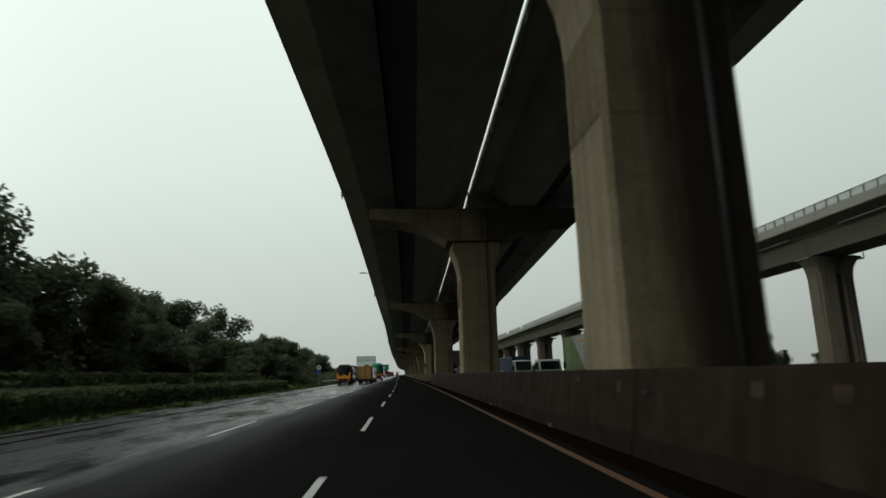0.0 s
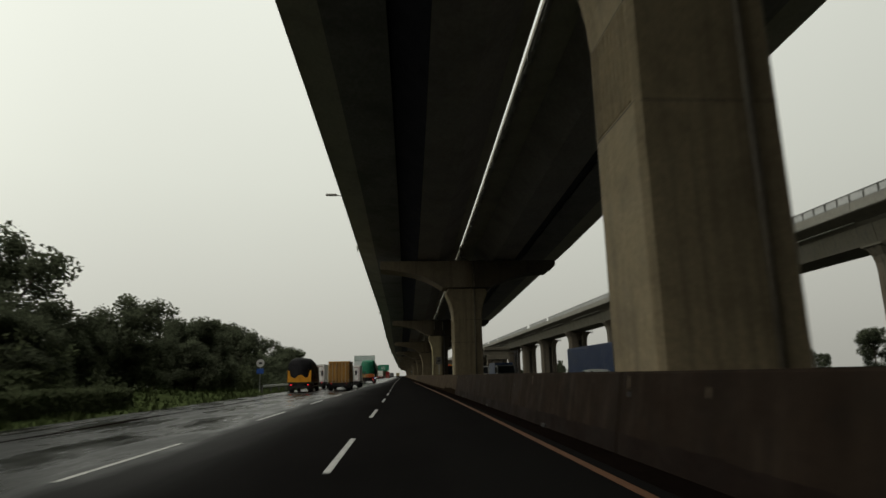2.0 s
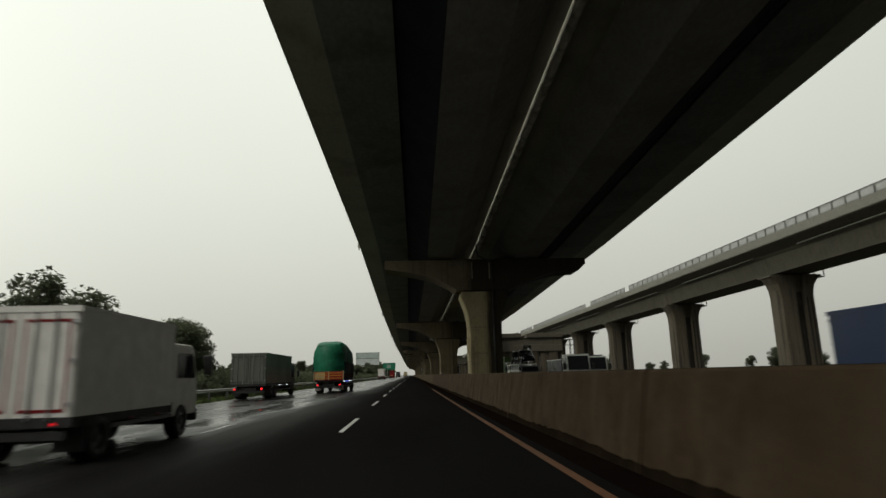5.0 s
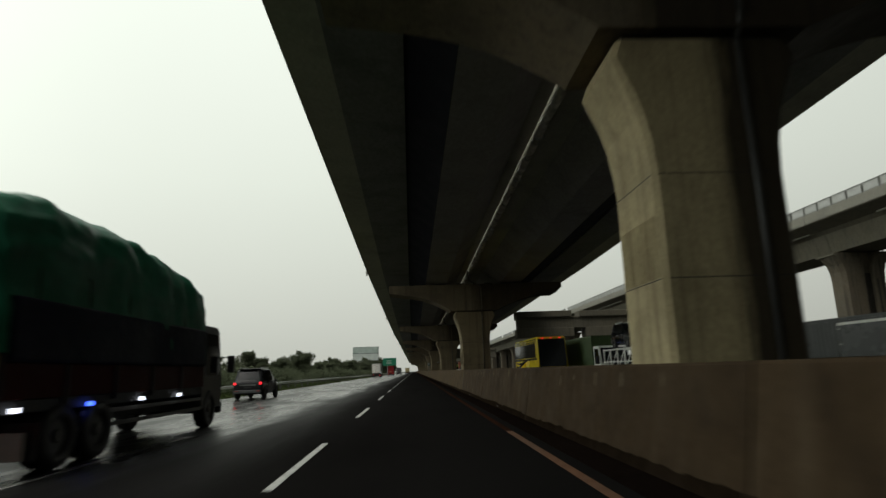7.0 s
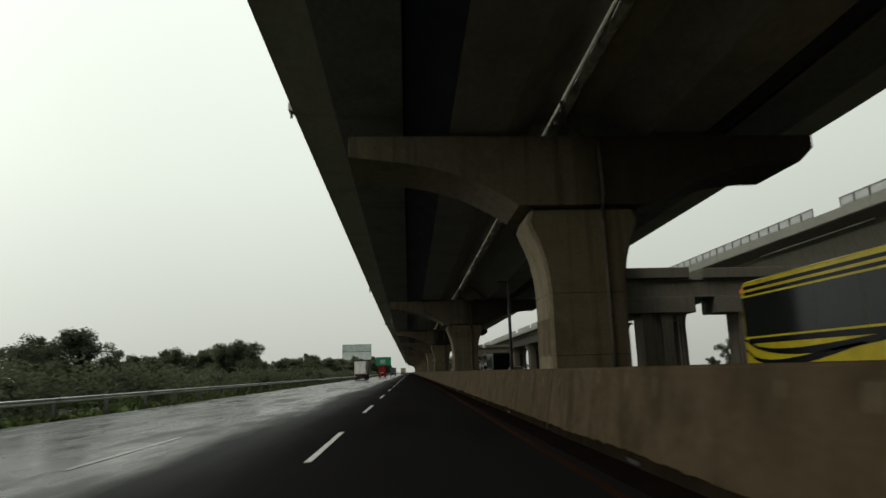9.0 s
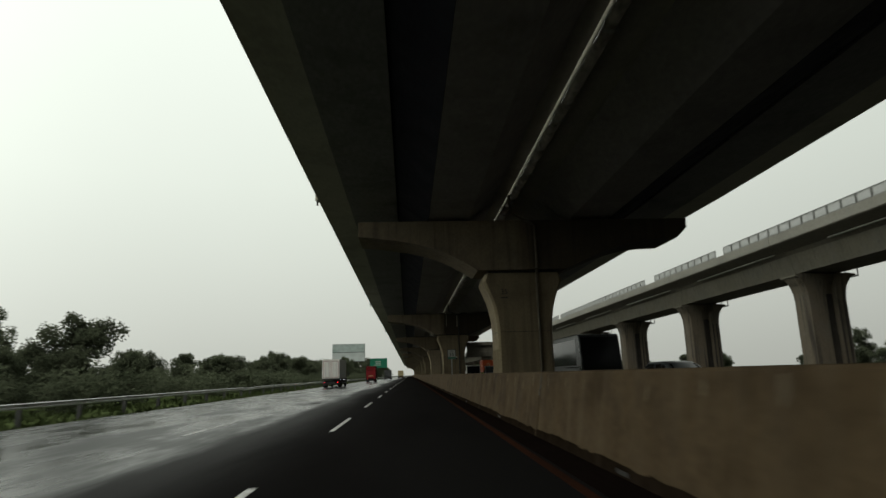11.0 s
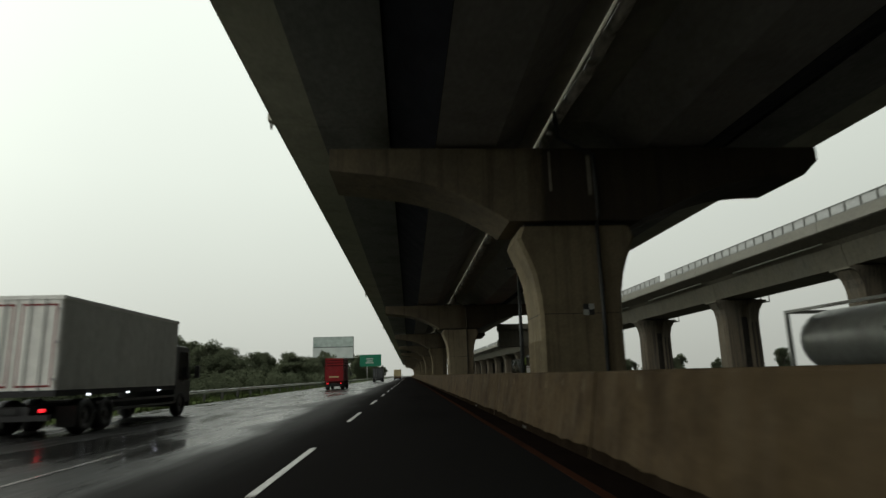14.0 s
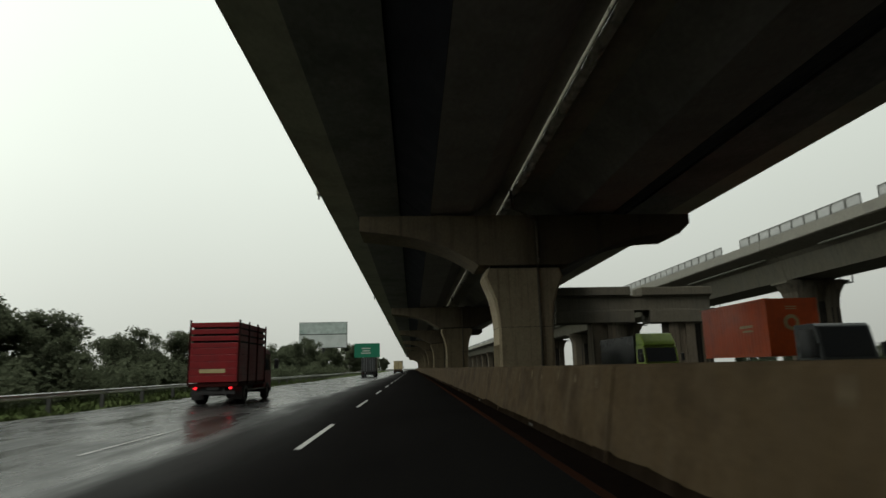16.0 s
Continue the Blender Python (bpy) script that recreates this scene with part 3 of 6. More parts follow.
def viaduct_pier(s, off, dz, stain):
    x = line_x(s) + off
    t = thing("viaduct_pier", "stained brown-grey concrete viaduct pier with flared head", "pier", "viaduct piers", at=(x, s - 0.1, 0))
    top = 8.08 + dz
    c, half, depth = 8.15, 1.55, 2.6
    # flared shaft: straight below, curving out to the head
    zs = [0.0, top - 3.35, top - 2.6, top - 1.9, top - 1.3, top - 0.8, top - 0.45, top]
    ws = [half, half, half + 0.06, half + 0.18, half + 0.37, half + 0.58, half + 0.72, half + 0.55]
    bm = bmesh.new()
    ch = 0.13
    rings = []
    for z, w in zip(zs, ws):
        pts = [(-w + ch, 0), (w - ch, 0), (w, ch), (w, depth - ch), (w - ch, depth), (-w + ch, depth), (-w, depth - ch), (-w, ch)]
        rings.append([bm.verts.new((c + a, b, z)) for a, b in pts])
    for r0, r1 in zip(rings, rings[1:]):
        for i in range(8):
            bm.faces.new((r0[i], r0[(i + 1) % 8], r1[(i + 1) % 8], r1[i]))
    bm.faces.new(rings[0][::-1]), bm.faces.new(rings[-1])
    part("shaft", bm, M["pier_soaked" if stain and s < 100 else "pier_wet" if stain and s < 300 else "pier_pale" if 400 < s < 420 else "pier"], t, "brown concrete with a dark wet run-off band" if stain and s < 300 else "")
    for zj in (top - 3.35, top - 5.75):
        part("pour_joint", boxes((c - half - 0.004, c + half + 0.004, ch, depth - ch, zj - 0.011, zj + 0.011), (c - half + ch, c + half - ch, -0.004, depth + 0.004, zj - 0.011, zj + 0.011)), M["dark_joint"], t)
    # ribbed formwork strip on the side towards the carriageway
    for i in range(9):
        y = 0.2 + i * 0.25
        part("rib", prism(bmesh.new(), [(c - half + 0.02, y), (c - half - 0.05, y + 0.03), (c - half - 0.05, y + 0.1), (c - half + 0.02, y + 0.13)], top - 5.7, top - (3.42 if dz > 2 else 4.3), "z"), M["pier_ochre" if stain and 100 < s < 300 else "pier"], t)
    part("bearing_gap", boxes((c - 1.95, c + 1.95, 0.1, depth - 0.1, top - 0.02, top + 0.16)), M["dark_joint"], t)
    # cap beam
    z0 = top + 0.14
    zt = 11.12 + dz
    out = eased([(10.6, z0), (11.6, z0 + 0.42), (13.2, z0 + 1.08), (14.9, z0 + 1.56), (16.3, z0 + 1.72)]) + [(17.35, z0 + 1.75), (17.98, z0 + 2.35), (17.98, zt), (-1.2, zt)] + eased([(-1.2, z0 + 2.05), (0.1, z0 + 1.9), (1.9, z0 + 1.62), (3.6, z0 + 1.1), (4.9, z0 + 0.42), (5.55, z0)])
    bm = prism(bmesh.new(), out, -0.3, depth + 0.3, "y")
    part("cap_beam", bm, M["cap_stained_dark" if stain else "cap_dark_right"], t)
    if stain:
        # lime streaks below the open joint between the decks
        rng = random.Random(int(s))
        for k in range(2):
            bm = bmesh.new()
            x_, zt_ = 7.1 + 1.5 * k + rng.uniform(-0.2, 0.2), zt - rng.uniform(0, 0.6)
            w_ = rng.uniform(0.04, 0.1)
            lft = [bm.verts.new((x_ - w_ * rng.uniform(0.7, 1.0), -0.31, zt_ - 0.2 * i)) for i in range(9)]
            rgt = [bm.verts.new((x_ + w_ * rng.uniform(0.7, 1.0), -0.31, zt_ - 0.2 * i)) for i in range(9)]
            for i in range(8):
                bm.faces.new((lft[i], rgt[i], rgt[i + 1], lft[i + 1]))
            part("lime_streak", bm, M["lime"], t, "pale lime streak")
    for u in (3.3, 6.7, 9.9, 13.4):
        part("bearing", boxes((u - 0.45, u + 0.45, 0.5, depth - 0.5, zt - 0.01, zt + 0.22)), M["dark_joint"], t)
    return t


for q in PIERS:
    viaduct_pier(*q, q[0] in (51.8, 199.8, 358.0))


SPLIT = 7.7


def deck_span(q0, q1, mirror):
    s0, s1 = q0[0] + 1.0, q1[0] + 1.0
    st = [s0 + 0.03, (s0 * 2 + s1) / 3, (s0 + s1 * 2) / 3, s1 - 0.03]
    gap = 0.1 if s1 < 150 else 0.06
    flip = (lambda o: [(16.42 - u if u < SPLIT - 0.2 else 2 * SPLIT - u, z) for u, z in o][::-1]) if mirror else (lambda o: o)
    def laid(u, z, s):
        # the outer edge of the far deck widens along the curve
        grow = float(np.interp(s, [60, 130, 230, 300], [0.0, -0.15, 0.75, 0.95])) if mirror and u > 14 else 0.0
        return on_deck(u + grow, z, s)

    t = thing("viaduct_deck_span", "dark viaduct deck span with twin girder and pale slab edge", "bridge deck", "viaduct deck spans")
    part("slab", sweep(bmesh.new(), flip([(-3.62, 12.75), (-1.85, 12.64), (SPLIT - gap, 12.9), (SPLIT - gap, 13.2), (-3.62, 13.15)]), st, laid), M["slab"], t)
    part("parapet", sweep(bmesh.new(), flip([(-3.66, 12.9), (-3.6, 12.72), (-3.3, 13.16), (-3.35, 14.2), (-3.6, 14.2)]), st, laid), M["slab"], t)
    part("girder", sweep(bmesh.new(), flip([(1.0, 12.7), (2.85, 11.3), (5.2, 11.3), (6.9, 12.82)]), st, laid), M["girder"], t)
    # thin sheet: the outer web's near-black tone is put into its colour
    part("web_plate", sweep(bmesh.new(), flip([(0.985, 12.688), (2.835, 11.288), (2.85, 11.3), (1.0, 12.7)]), st, laid), M["web"], t, "near-black sheet over the outer girder side")
    # inner soffit strip, coloured darker than the outer slab
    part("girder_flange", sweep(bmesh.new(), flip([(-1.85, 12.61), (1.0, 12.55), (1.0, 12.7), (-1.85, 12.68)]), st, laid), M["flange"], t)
    return t


for a, b in zip(PIERS, PIERS[1:]):
    for side_ in (False, True):
        deck_span(a, b, side_)

# ---------------------------------------------------------------- the railway guideway beside the motorway
GUIDE = [-20, 8, 34, 60, 86, 112.5, 140, 166, 192.5, 220.5, 251, 282.5, 310, 337, 364, 391, 415, 441] + [468 + 27 * i for i in range(18)]


def guide_at(u, z, s):
    """A point of the guideway: it draws nearer and falls as it goes."""
    r = min(s, 540.0) - 192
    return (53.5 - 0.0317 * r + u, s, z - 0.0148 * r)


def guide_pier(s):
    x, _, top = guide_at(0, 13.35, s)
    t = thing("guideway_pier", "grey rain-streaked concrete guideway pier with flared head", "pier", "guideway piers", at=(x, s, -0.2))
    top += 0.2
    bm = bmesh.new()
    rings = []
    for z, w, d in ((0, 2.5, 1.2), (top - 2.9, 2.5, 1.2), (top - 2.0, 2.58, 1.22), (top - 1.2, 2.8, 1.26), (top - 0.6, 3.15, 1.35), (top - 0.25, 3.3, 1.4), (top + 0.1, 3.3, 1.4)):
        r_ = 0.62 if z < top - 1.0 else 0.5
        pts = [(-w + 0.4, -d), (-0.05 * w, -d), (-0.05 * w + 0.1, -d + r_), (0.42 * w - 0.1, -d + r_), (0.42 * w, -d), (w - 0.4, -d), (w, -d + 0.4), (w, d - 0.4), (w - 0.4, d), (-w + 0.4, d), (-w, d - 0.4), (-w, -d + 0.4)]
        rings.append([bm.verts.new((a, b, z)) for a, b in pts])
    for r0, r1 in zip(rings, rings[1:]):
        for i in range(12):
            bm.faces.new((r0[i], r0[(i + 1) % 12], r1[(i + 1) % 12], r1[i]))
    bm.faces.new(rings[0][::-1]), bm.faces.new(rings[-1])
    part("shaft", bm, M["guide_pier"], t)
    # dark plate at the back of the recess imitates its shade
    part("wet_recess", boxes((0.0, 0.92, -1.2 + 0.45, -1.2 + 0.66, 0.02, top - 2.2)), M["guide_dark"], t, "black plate for shade and run-off in the recess")
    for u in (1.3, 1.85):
        part("run_off_streak", boxes((u - 0.09, u + 0.09, -1.206, -1.19, 0.1, top - 2.9)), M["guide_dark"], t)
    for sx in (-1, 1):
        part("corbel", prism(bmesh.new(), [(sx * 2.9, top - 0.5), (sx * 3.3, top - 0.2), (sx * 3.5, top - 0.2), (sx * 3.5, top + 0.02), (sx * 2.9, top + 0.02)], -1.46, 1.46), M["guideway"], t)
    for u in (-1.9, 1.9):
        part("bearing", boxes((u - 0.5, u + 0.5, -0.8, 0.8, top + 0.09, top + 0.4)), M["guide_pier"], t)
    part("inspection_ledge", boxes((3.3, 4.3, -1.0, 1.0, top - 0.25, top - 0.12), (4.2, 4.3, -1.0, -0.9, top - 0.12, top + 0.9), (4.2, 4.3, 0.9, 1.0, top - 0.12, top + 0.9)), M["galv"], t)
    return t


def guide_span(s0, s1, gaps):
    t = thing("guideway_span", "pale grey concrete box girder guideway span with railing", "bridge deck", "guideway spans")
    st = [s0 + 0.03, s1 - 0.03]
    part("girder", sweep(bmesh.new(), [(-2.5, 13.6), (2.5, 13.6), (2.95, 15.75), (3.35, 16.15), (5.0, 16.85), (5.0, 17.1), (-5.0, 17.1), (-5.0, 16.85), (-3.35, 16.15), (-2.95, 15.75)], st, guide_at), M["guideway"], t)
    part("gutter_pipe", tube(bmesh.new(), guide_at(-3.75, 16.1, s0 + 1.5), guide_at(-3.75, 16.1, s0 + (s1 - s0) * 0.72), 0.1, 8), M["parapet"], t, smooth=True)
    for sgn in (-1, 1):
        part("parapet", sweep(bmesh.new(), [(sgn * 5.15, 16.95), (sgn * 4.9, 16.95), (sgn * 4.9, 17.95), (sgn * 5.15, 17.95)], st, guide_at), M["parapet"], t)
        n = 14
        for i in range(n):
            if i in gaps and sgn < 0:
                continue
            a, b = s0 + (s1 - s0) * (i + 0.02) / n, s0 + (s1 - s0) * (i + 0.98) / n
            bm = bmesh.new()
            u = sgn * 5.02
            for q0, q1, z0, z1 in ((a, a + 0.08, 17.95, 18.98), (b - 0.08, b, 17.95, 18.98), (a + 0.08, b - 0.08, 18.88, 18.98), (a + 0.08, b - 0.08, 17.98, 18.08)):
                sweep(bm, [(u - 0.05, z0), (u + 0.05, z0), (u + 0.05, z1), (u - 0.05, z1)], [q0, q1], guide_at)
            pan = part("railing_panel", bm, M["mesh_panel"], t)
            part("mesh_infill", sweep(bmesh.new(), [(u - 0.012, 18.08), (u + 0.012, 18.08), (u + 0.012, 18.88), (u - 0.012, 18.88)], [a + 0.08, b - 0.08], guide_at), M["wire_mesh"], pan)
    return t


for s in GUIDE:
    guide_pier(s)
for i, (a, b) in enumerate(zip(GUIDE, GUIDE[1:])):
    guide_span(a, b, {0: (), 1: (5,), 2: (2, 3)}[i % 3] if a > 240 else ())


def straddle_bent(s):
    """Two stubby piers under stacked cross beams, beside the opposite carriageway."""
    t = thing("straddle_bent", "weathered grey concrete straddle bent with stacked cross beams", "pier", "straddle bents", at=(0, s, 0))
    for name, x0, x1, z0, z1, y0, y1 in (("upper_beam", 18.6, 27.6, 9.2, 10.2, -1.5, 1.5), ("upper_beam", 28.9, 37.4, 9.15, 10.1, -1.5, 1.5), ("girder", 18.8, 37.2, 7.55, 9.2, -1.05, 1.05), ("girder_ledge", 18.6, 37.4, 8.96, 9.19, -1.2, 1.2), ("girder_ledge", 18.8, 37.2, 7.38, 7.56, -1.3, 1.3), ("cap_beam", 18.6, 27.9, 6.0, 7.4, -1.4, 1.4), ("cap_beam", 29.8, 37.2, 5.95, 7.4, -1.4, 1.4)):
        part(name, boxes((x0, x1, y0, y1, z0, z1), bevel=0.06), M["guideway"], t)
    for x0, x1 in ((22.9, 25.7), (32.0, 35.0)):
        part("leg", boxes((x0, x0 + 1.1, -1.1, 1.1, 0, 6.05), (x0 + 1.1, x1 - 1.0, -0.8, 1.1, 0, 6.05), (x1 - 1.0, x1, -1.1, 1.1, 0, 6.05)), M["guide_pier"], t)
    return t


straddle_bent(285)
straddle_bent(448)

M["down_pipe"] = mat("mud_brown_downpipe", (0.13, 0.108, 0.078), 0.7, grain=6, vary=0.25, stain=0.6, stain_col=(0.05, 0.042, 0.032), stain_scale=0.6, streak=0.5, bump=0.05)
M["old_pipe"] = mat("blotched_wet_drain_pipe", (0.72, 0.66, 0.58), 0.3, grain=5, vary=0.3, stain=0.85, stain_col=(0.12, 0.1, 0.08), stain_scale=1.3, bump=0.1, rough_vary=0.2)
M["dark_pipe"] = mat("dark_grey_steel", (0.05, 0.05, 0.05), 0.5, grain=10, vary=0.2, bump=0.05)
M["sign_white"] = mat("white_sign_sheet", (0.45, 0.46, 0.43), 0.4, grain=8, vary=0.08, stain=0.3, stain_scale=2, bump=0.02)
M["sign_dull"] = mat("grimy_sign_sheet", (0.14, 0.13, 0.11), 0.6, grain=8, vary=0.2, stain=0.5, stain_scale=2, bump=0.02)
M["sign_green"] = mat("green_sign_sheet", (0.01, 0.16, 0.09), 0.4, grain=8, vary=0.1, bump=0.02)
M["sign_blue"] = mat("blue_sign_sheet", (0.02, 0.08, 0.3), 0.4, grain=8, vary=0.1, bump=0.02)
M["black_ink"] = mat("black_sign_paint", (0.015, 0.015, 0.015), 0.5, grain=10, bump=0)

# ---------------------------------------------------------------- fittings of the viaduct
for i, (a, b) in enumerate(zip(PIERS[1:11], PIERS[2:12])):
    t = thing("drain_pipe", "pale grey drain pipe hung along the gap between the decks", "pipe", "drain pipes")
    n = 8
    for j in range(n):
        s0, s1 = a[0] + 1.6 + (b[0] - a[0] - 1.2) * j / n, a[0] + 1.6 + (b[0] - a[0] - 1.2) * (j + 1) / n
        early = a[0] < 100
        at_, low_, r_ = (SPLIT + 0.24, 12.68, 0.12) if early else (SPLIT + 0.1, 12.5, 0.2)
        sag = [0.0 if early else 0.1 * noise.noise(Vector((s0 * 0.7, 4, k))) for k in range(4)]
        stops = [on_deck(at_ + sag[k], low_ + sag[-k], s0 + 0.02 + (s1 - s0 - 0.04) * k / 3) for k in range(4)]
        bm = bmesh.new()
        for p, q in zip(stops, stops[1:]):
            tube(bm, p, q, r_, 10)
        part("pipe_length", bm, M["pipe" if early else "old_pipe"], t, smooth=True)
        px, py, pz = on_deck(at_, low_, s0 + 1.0)
        part("hanger", boxes((px - r_ - 0.03, px + r_ + 0.03, py - 0.03, py + 0.03, pz - r_ - 0.03, pz - r_), (px - r_ - 0.03, px - r_, py - 0.03, py + 0.03, pz - r_, pz + 0.3), (px + r_, px + r_ + 0.03, py - 0.03, py + 0.03, pz - r_, pz + 0.3)), M["galv"], t)
    # the downpipe over the cap beam
    o, dz = sway(b[0])
    x = line_x(b[0]) + o
    bm = bmesh.new()
    pts = [(x + SPLIT - 0.2, b[0] - 0.5, 12.6 + dz), (x + SPLIT - 0.1, b[0] - 0.52, 11.5 + dz), (x + 8.9, b[0] - 0.5, 10.8 + dz), (x + 8.95, b[0] - 0.49, 8.6 + dz), (x + 8.95, b[0] - 0.19, 8.0 + dz), (x + 8.95, b[0] - 0.19, 0.1)]
    for p, q in zip(pts, pts[1:]):
        tube(bm, p, q, 0.075, 8)
    part("downpipe", bm, M["dark_pipe" if b[0] in (51.8, 199.8, 358.0) else "down_pipe"], t, smooth=True)

for q in PIERS[2:13]:
    p = on_deck(-3.75, 12.95, q[0] + 1.0)
    t = thing("scupper_box", "small grey drain box on the slab edge at a joint", "drain box", "scupper boxes", at=p)
    part("body", boxes((-0.08, 0.16, -0.25, 0.25, -0.15, 0.2), bevel=0.02), M["slab"], t)
    part("spout", tube(bmesh.new(), (0.02, 0, -0.4), (0.02, 0, -0.14), 0.06, 8), M["pipe"], t)

p = on_deck(-3.6, 13.3, 129.3)
t = thing("deck_lamp_arm", "short grey lamp arm jutting out from the deck edge", "lamp", at=p)
part("arm", tube(bmesh.new(), (0.1, 0, 0), (-0.7, 0, 0.12), 0.05, 8), M["galv"], t)
part("lamp_head", boxes((-1.5, -0.6, -0.16, 0.16, 0.05, 0.2), bevel=0.04), M["pipe"], t)


def lamp_post(x, s, top):
    t = thing("lamp_post", "slim dark grey steel lamp post in the median", "lamp post", "median lamp posts", at=(x, s, 0.1))
    part("pole", tube(bmesh.new(), (0, 0, 0), (0, 0, top), 0.13, 10, 0.09), M["dark_pipe"], t, smooth=True)
    part("base_plate", boxes((-0.25, 0.25, -0.25, 0.25, 0, 0.04), bevel=0.01), M["dark_pipe"], t)
    part("lamp_head", boxes((-0.75, 0.1, -0.12, 0.12, top - 0.02, top + 0.12), bevel=0.03), M["dark_pipe"], t)


lamp_post(8.3, 270, 7.0)
lamp_post(8.71, 372.4, 7.5)


def letters(text, size, material, parent, at, depth=0.004):
    cu = bpy.data.curves.new("writing", "FONT")
    cu.body, cu.size, cu.extrude, cu.align_x, cu.align_y = text, size, depth, "CENTER", "CENTER"
    tmp = bpy.data.objects.new("writing", cu)
    me = bpy.data.meshes.new_from_object(tmp)
    bpy.data.objects.remove(tmp)
    me.materials.append(material)
    ob = new("writing", me)
    ob.parent = parent
    ob.matrix_basis = pose(*at, 90, 0, 0)
    return ob


def km_sign(x, s, z0, text):
    t = thing("km_marker_sign", "white kilometre marker plate on a post above the barrier" if text else "grimy weathered marker plate on a post above the barrier", "sign", "kilometre signs", at=(x, s, 0))
    part("post", boxes((-0.03, 0.03, 0, 0.06, 1.3, z0)), M["galv"], t)
    part("plate", boxes((-0.25, 0.25, -0.012, 0.012, z0, z0 + 0.62), bevel=0.005), M["sign_white" if text else "sign_dull"], t)
    part("frame", boxes((-0.28, 0.28, 0.012, 0.03, z0 - 0.03, z0 + 0.65)), M["dark_pipe"], t)
    if text:
        part("green_band", boxes((-0.24, 0.24, -0.018, -0.012, z0 + 0.02, z0 + 0.13)), M["sign_green"], t)
        letters("KM", 0.13, M["black_ink"], t, (0, -0.016, z0 + 0.52))
        letters(text, 0.34, M["black_ink"], t, (0, -0.016, z0 + 0.29))
    else:
        part("bar", boxes((-0.14, 0.14, -0.017, -0.012, z0 + 0.2, z0 + 0.4)), M["black_ink"], t)
        part("bar", boxes((-0.1, 0.1, -0.017, -0.012, z0 + 0.47, z0 + 0.54)), M["black_ink"], t)



km_sign(4.86, 313.2, 2.32, "35")
km_sign(4.76, 137.0, 2.3, "")

# marks on the pier faces
o, dz = sway(305.1)
t = thing("pier_number", "small stencilled number on the pier face", "marking", at=(line_x(305.1) + o + 7.05, 305.1 - 0.106, 5.75))
letters("35", 0.42, M["black_ink"], t, (0, 0, 0.05), 0.003)
part("bar", boxes((-0.2, 0.2, -0.002, 0.004, -0.3, -0.24)), M["black_ink"], t)
t = thing("survey_target", "black and white quartered survey target on the pier face", "marking", at=(line_x(358) + 0.14 + 8.42, 358 - 0.106, 3.55))
for i, (a, b) in enumerate(((-1, -1), (0, -1), (-1, 0), (0, 0))):
    part("quarter", boxes((a * 0.21, a * 0.21 + 0.21, -0.004, 0.004, b * 0.21, b * 0.21 + 0.21)), M["sign_white" if i in (0, 3) else "black_ink"], t)

# ---------------------------------------------------------------- the verge
M["leaf"] = mat("dark_wet_leaves", (0.115, 0.132, 0.085), 0.75, grain=3, vary=0.5, bump=0, per_object=0.35, stain=0.5, stain_col=(0.07, 0.084, 0.05), stain_scale=0.4, spec=0.0)
M["hedge"] = mat("wet_hedge_leaves", (0.1, 0.118, 0.065), 0.8, grain=3, vary=0.4, bump=0, stain=0.5, stain_col=(0.035, 0.044, 0.02), stain_scale=0.4, spec=0.0)
for key in ("leaf", "hedge"):
    n_, l_ = M[key].node_tree.nodes, M[key].node_tree.links
    through_light, leaf_mix = n_.new("ShaderNodeBsdfTranslucent"), n_.new("ShaderNodeMixShader")
    leaf_mix.inputs[0].default_value = 0.45
    l_.new(n_["Principled BSDF"].inputs["Base Color"].links[0].from_socket, through_light.inputs["Color"])
    l_.new(n_["Principled BSDF"].outputs[0], leaf_mix.inputs[1])
    l_.new(through_light.outputs[0], leaf_mix.inputs[2])
    l_.new(leaf_mix.outputs[0], n_["Material Output"].inputs["Surface"])
M["bark"] = mat("tree_bark", (0.07, 0.055, 0.04), 0.85, grain=14, vary=0.3, bump=0.4)
M["grass"] = mat("verge_grass", (0.068, 0.09, 0.035), 0.8, grain=9, vary=0.5, stain=0.6, stain_col=(0.03, 0.035, 0.016), stain_scale=0.5, bump=0.6, dist=0.08, spec=0.0)

ROUGH = random.Random(7)
bm = bmesh.new()
us = [-10.3, -11.2, -12.6, -14.5, -17, -20, -25, -32]
rows_ = []
for i in range(91):
    s = -60 + 10 * i
    lift = 1.6 * max(0.0, min(1.0, (165 - s) / 60))
    zs = [-0.03, -0.12, -0.1 + 0.1 * lift, -0.15 + 0.5 * lift, -0.2 + 0.8 * lift, -0.25 + lift, -0.3 + lift, -0.6]
    rows_.append([bm.verts.new(on_road(u, z + 0.12 * noise.noise(Vector((u * 0.5, s * 0.3, 1))) * (k > 0), s)) for k, (u, z) in enumerate(zip(us, zs))])
for r0, r1 in zip(rows_, rows_[1:]):
    for j in range(len(us) - 1):
        bm.faces.new((r0[j], r0[j + 1], r1[j + 1], r1[j]))
tagged(mesh_ob("grass_verge", bm, M["grass"], True), "rough wet grass bank beside the road", "verge", kind="structure")


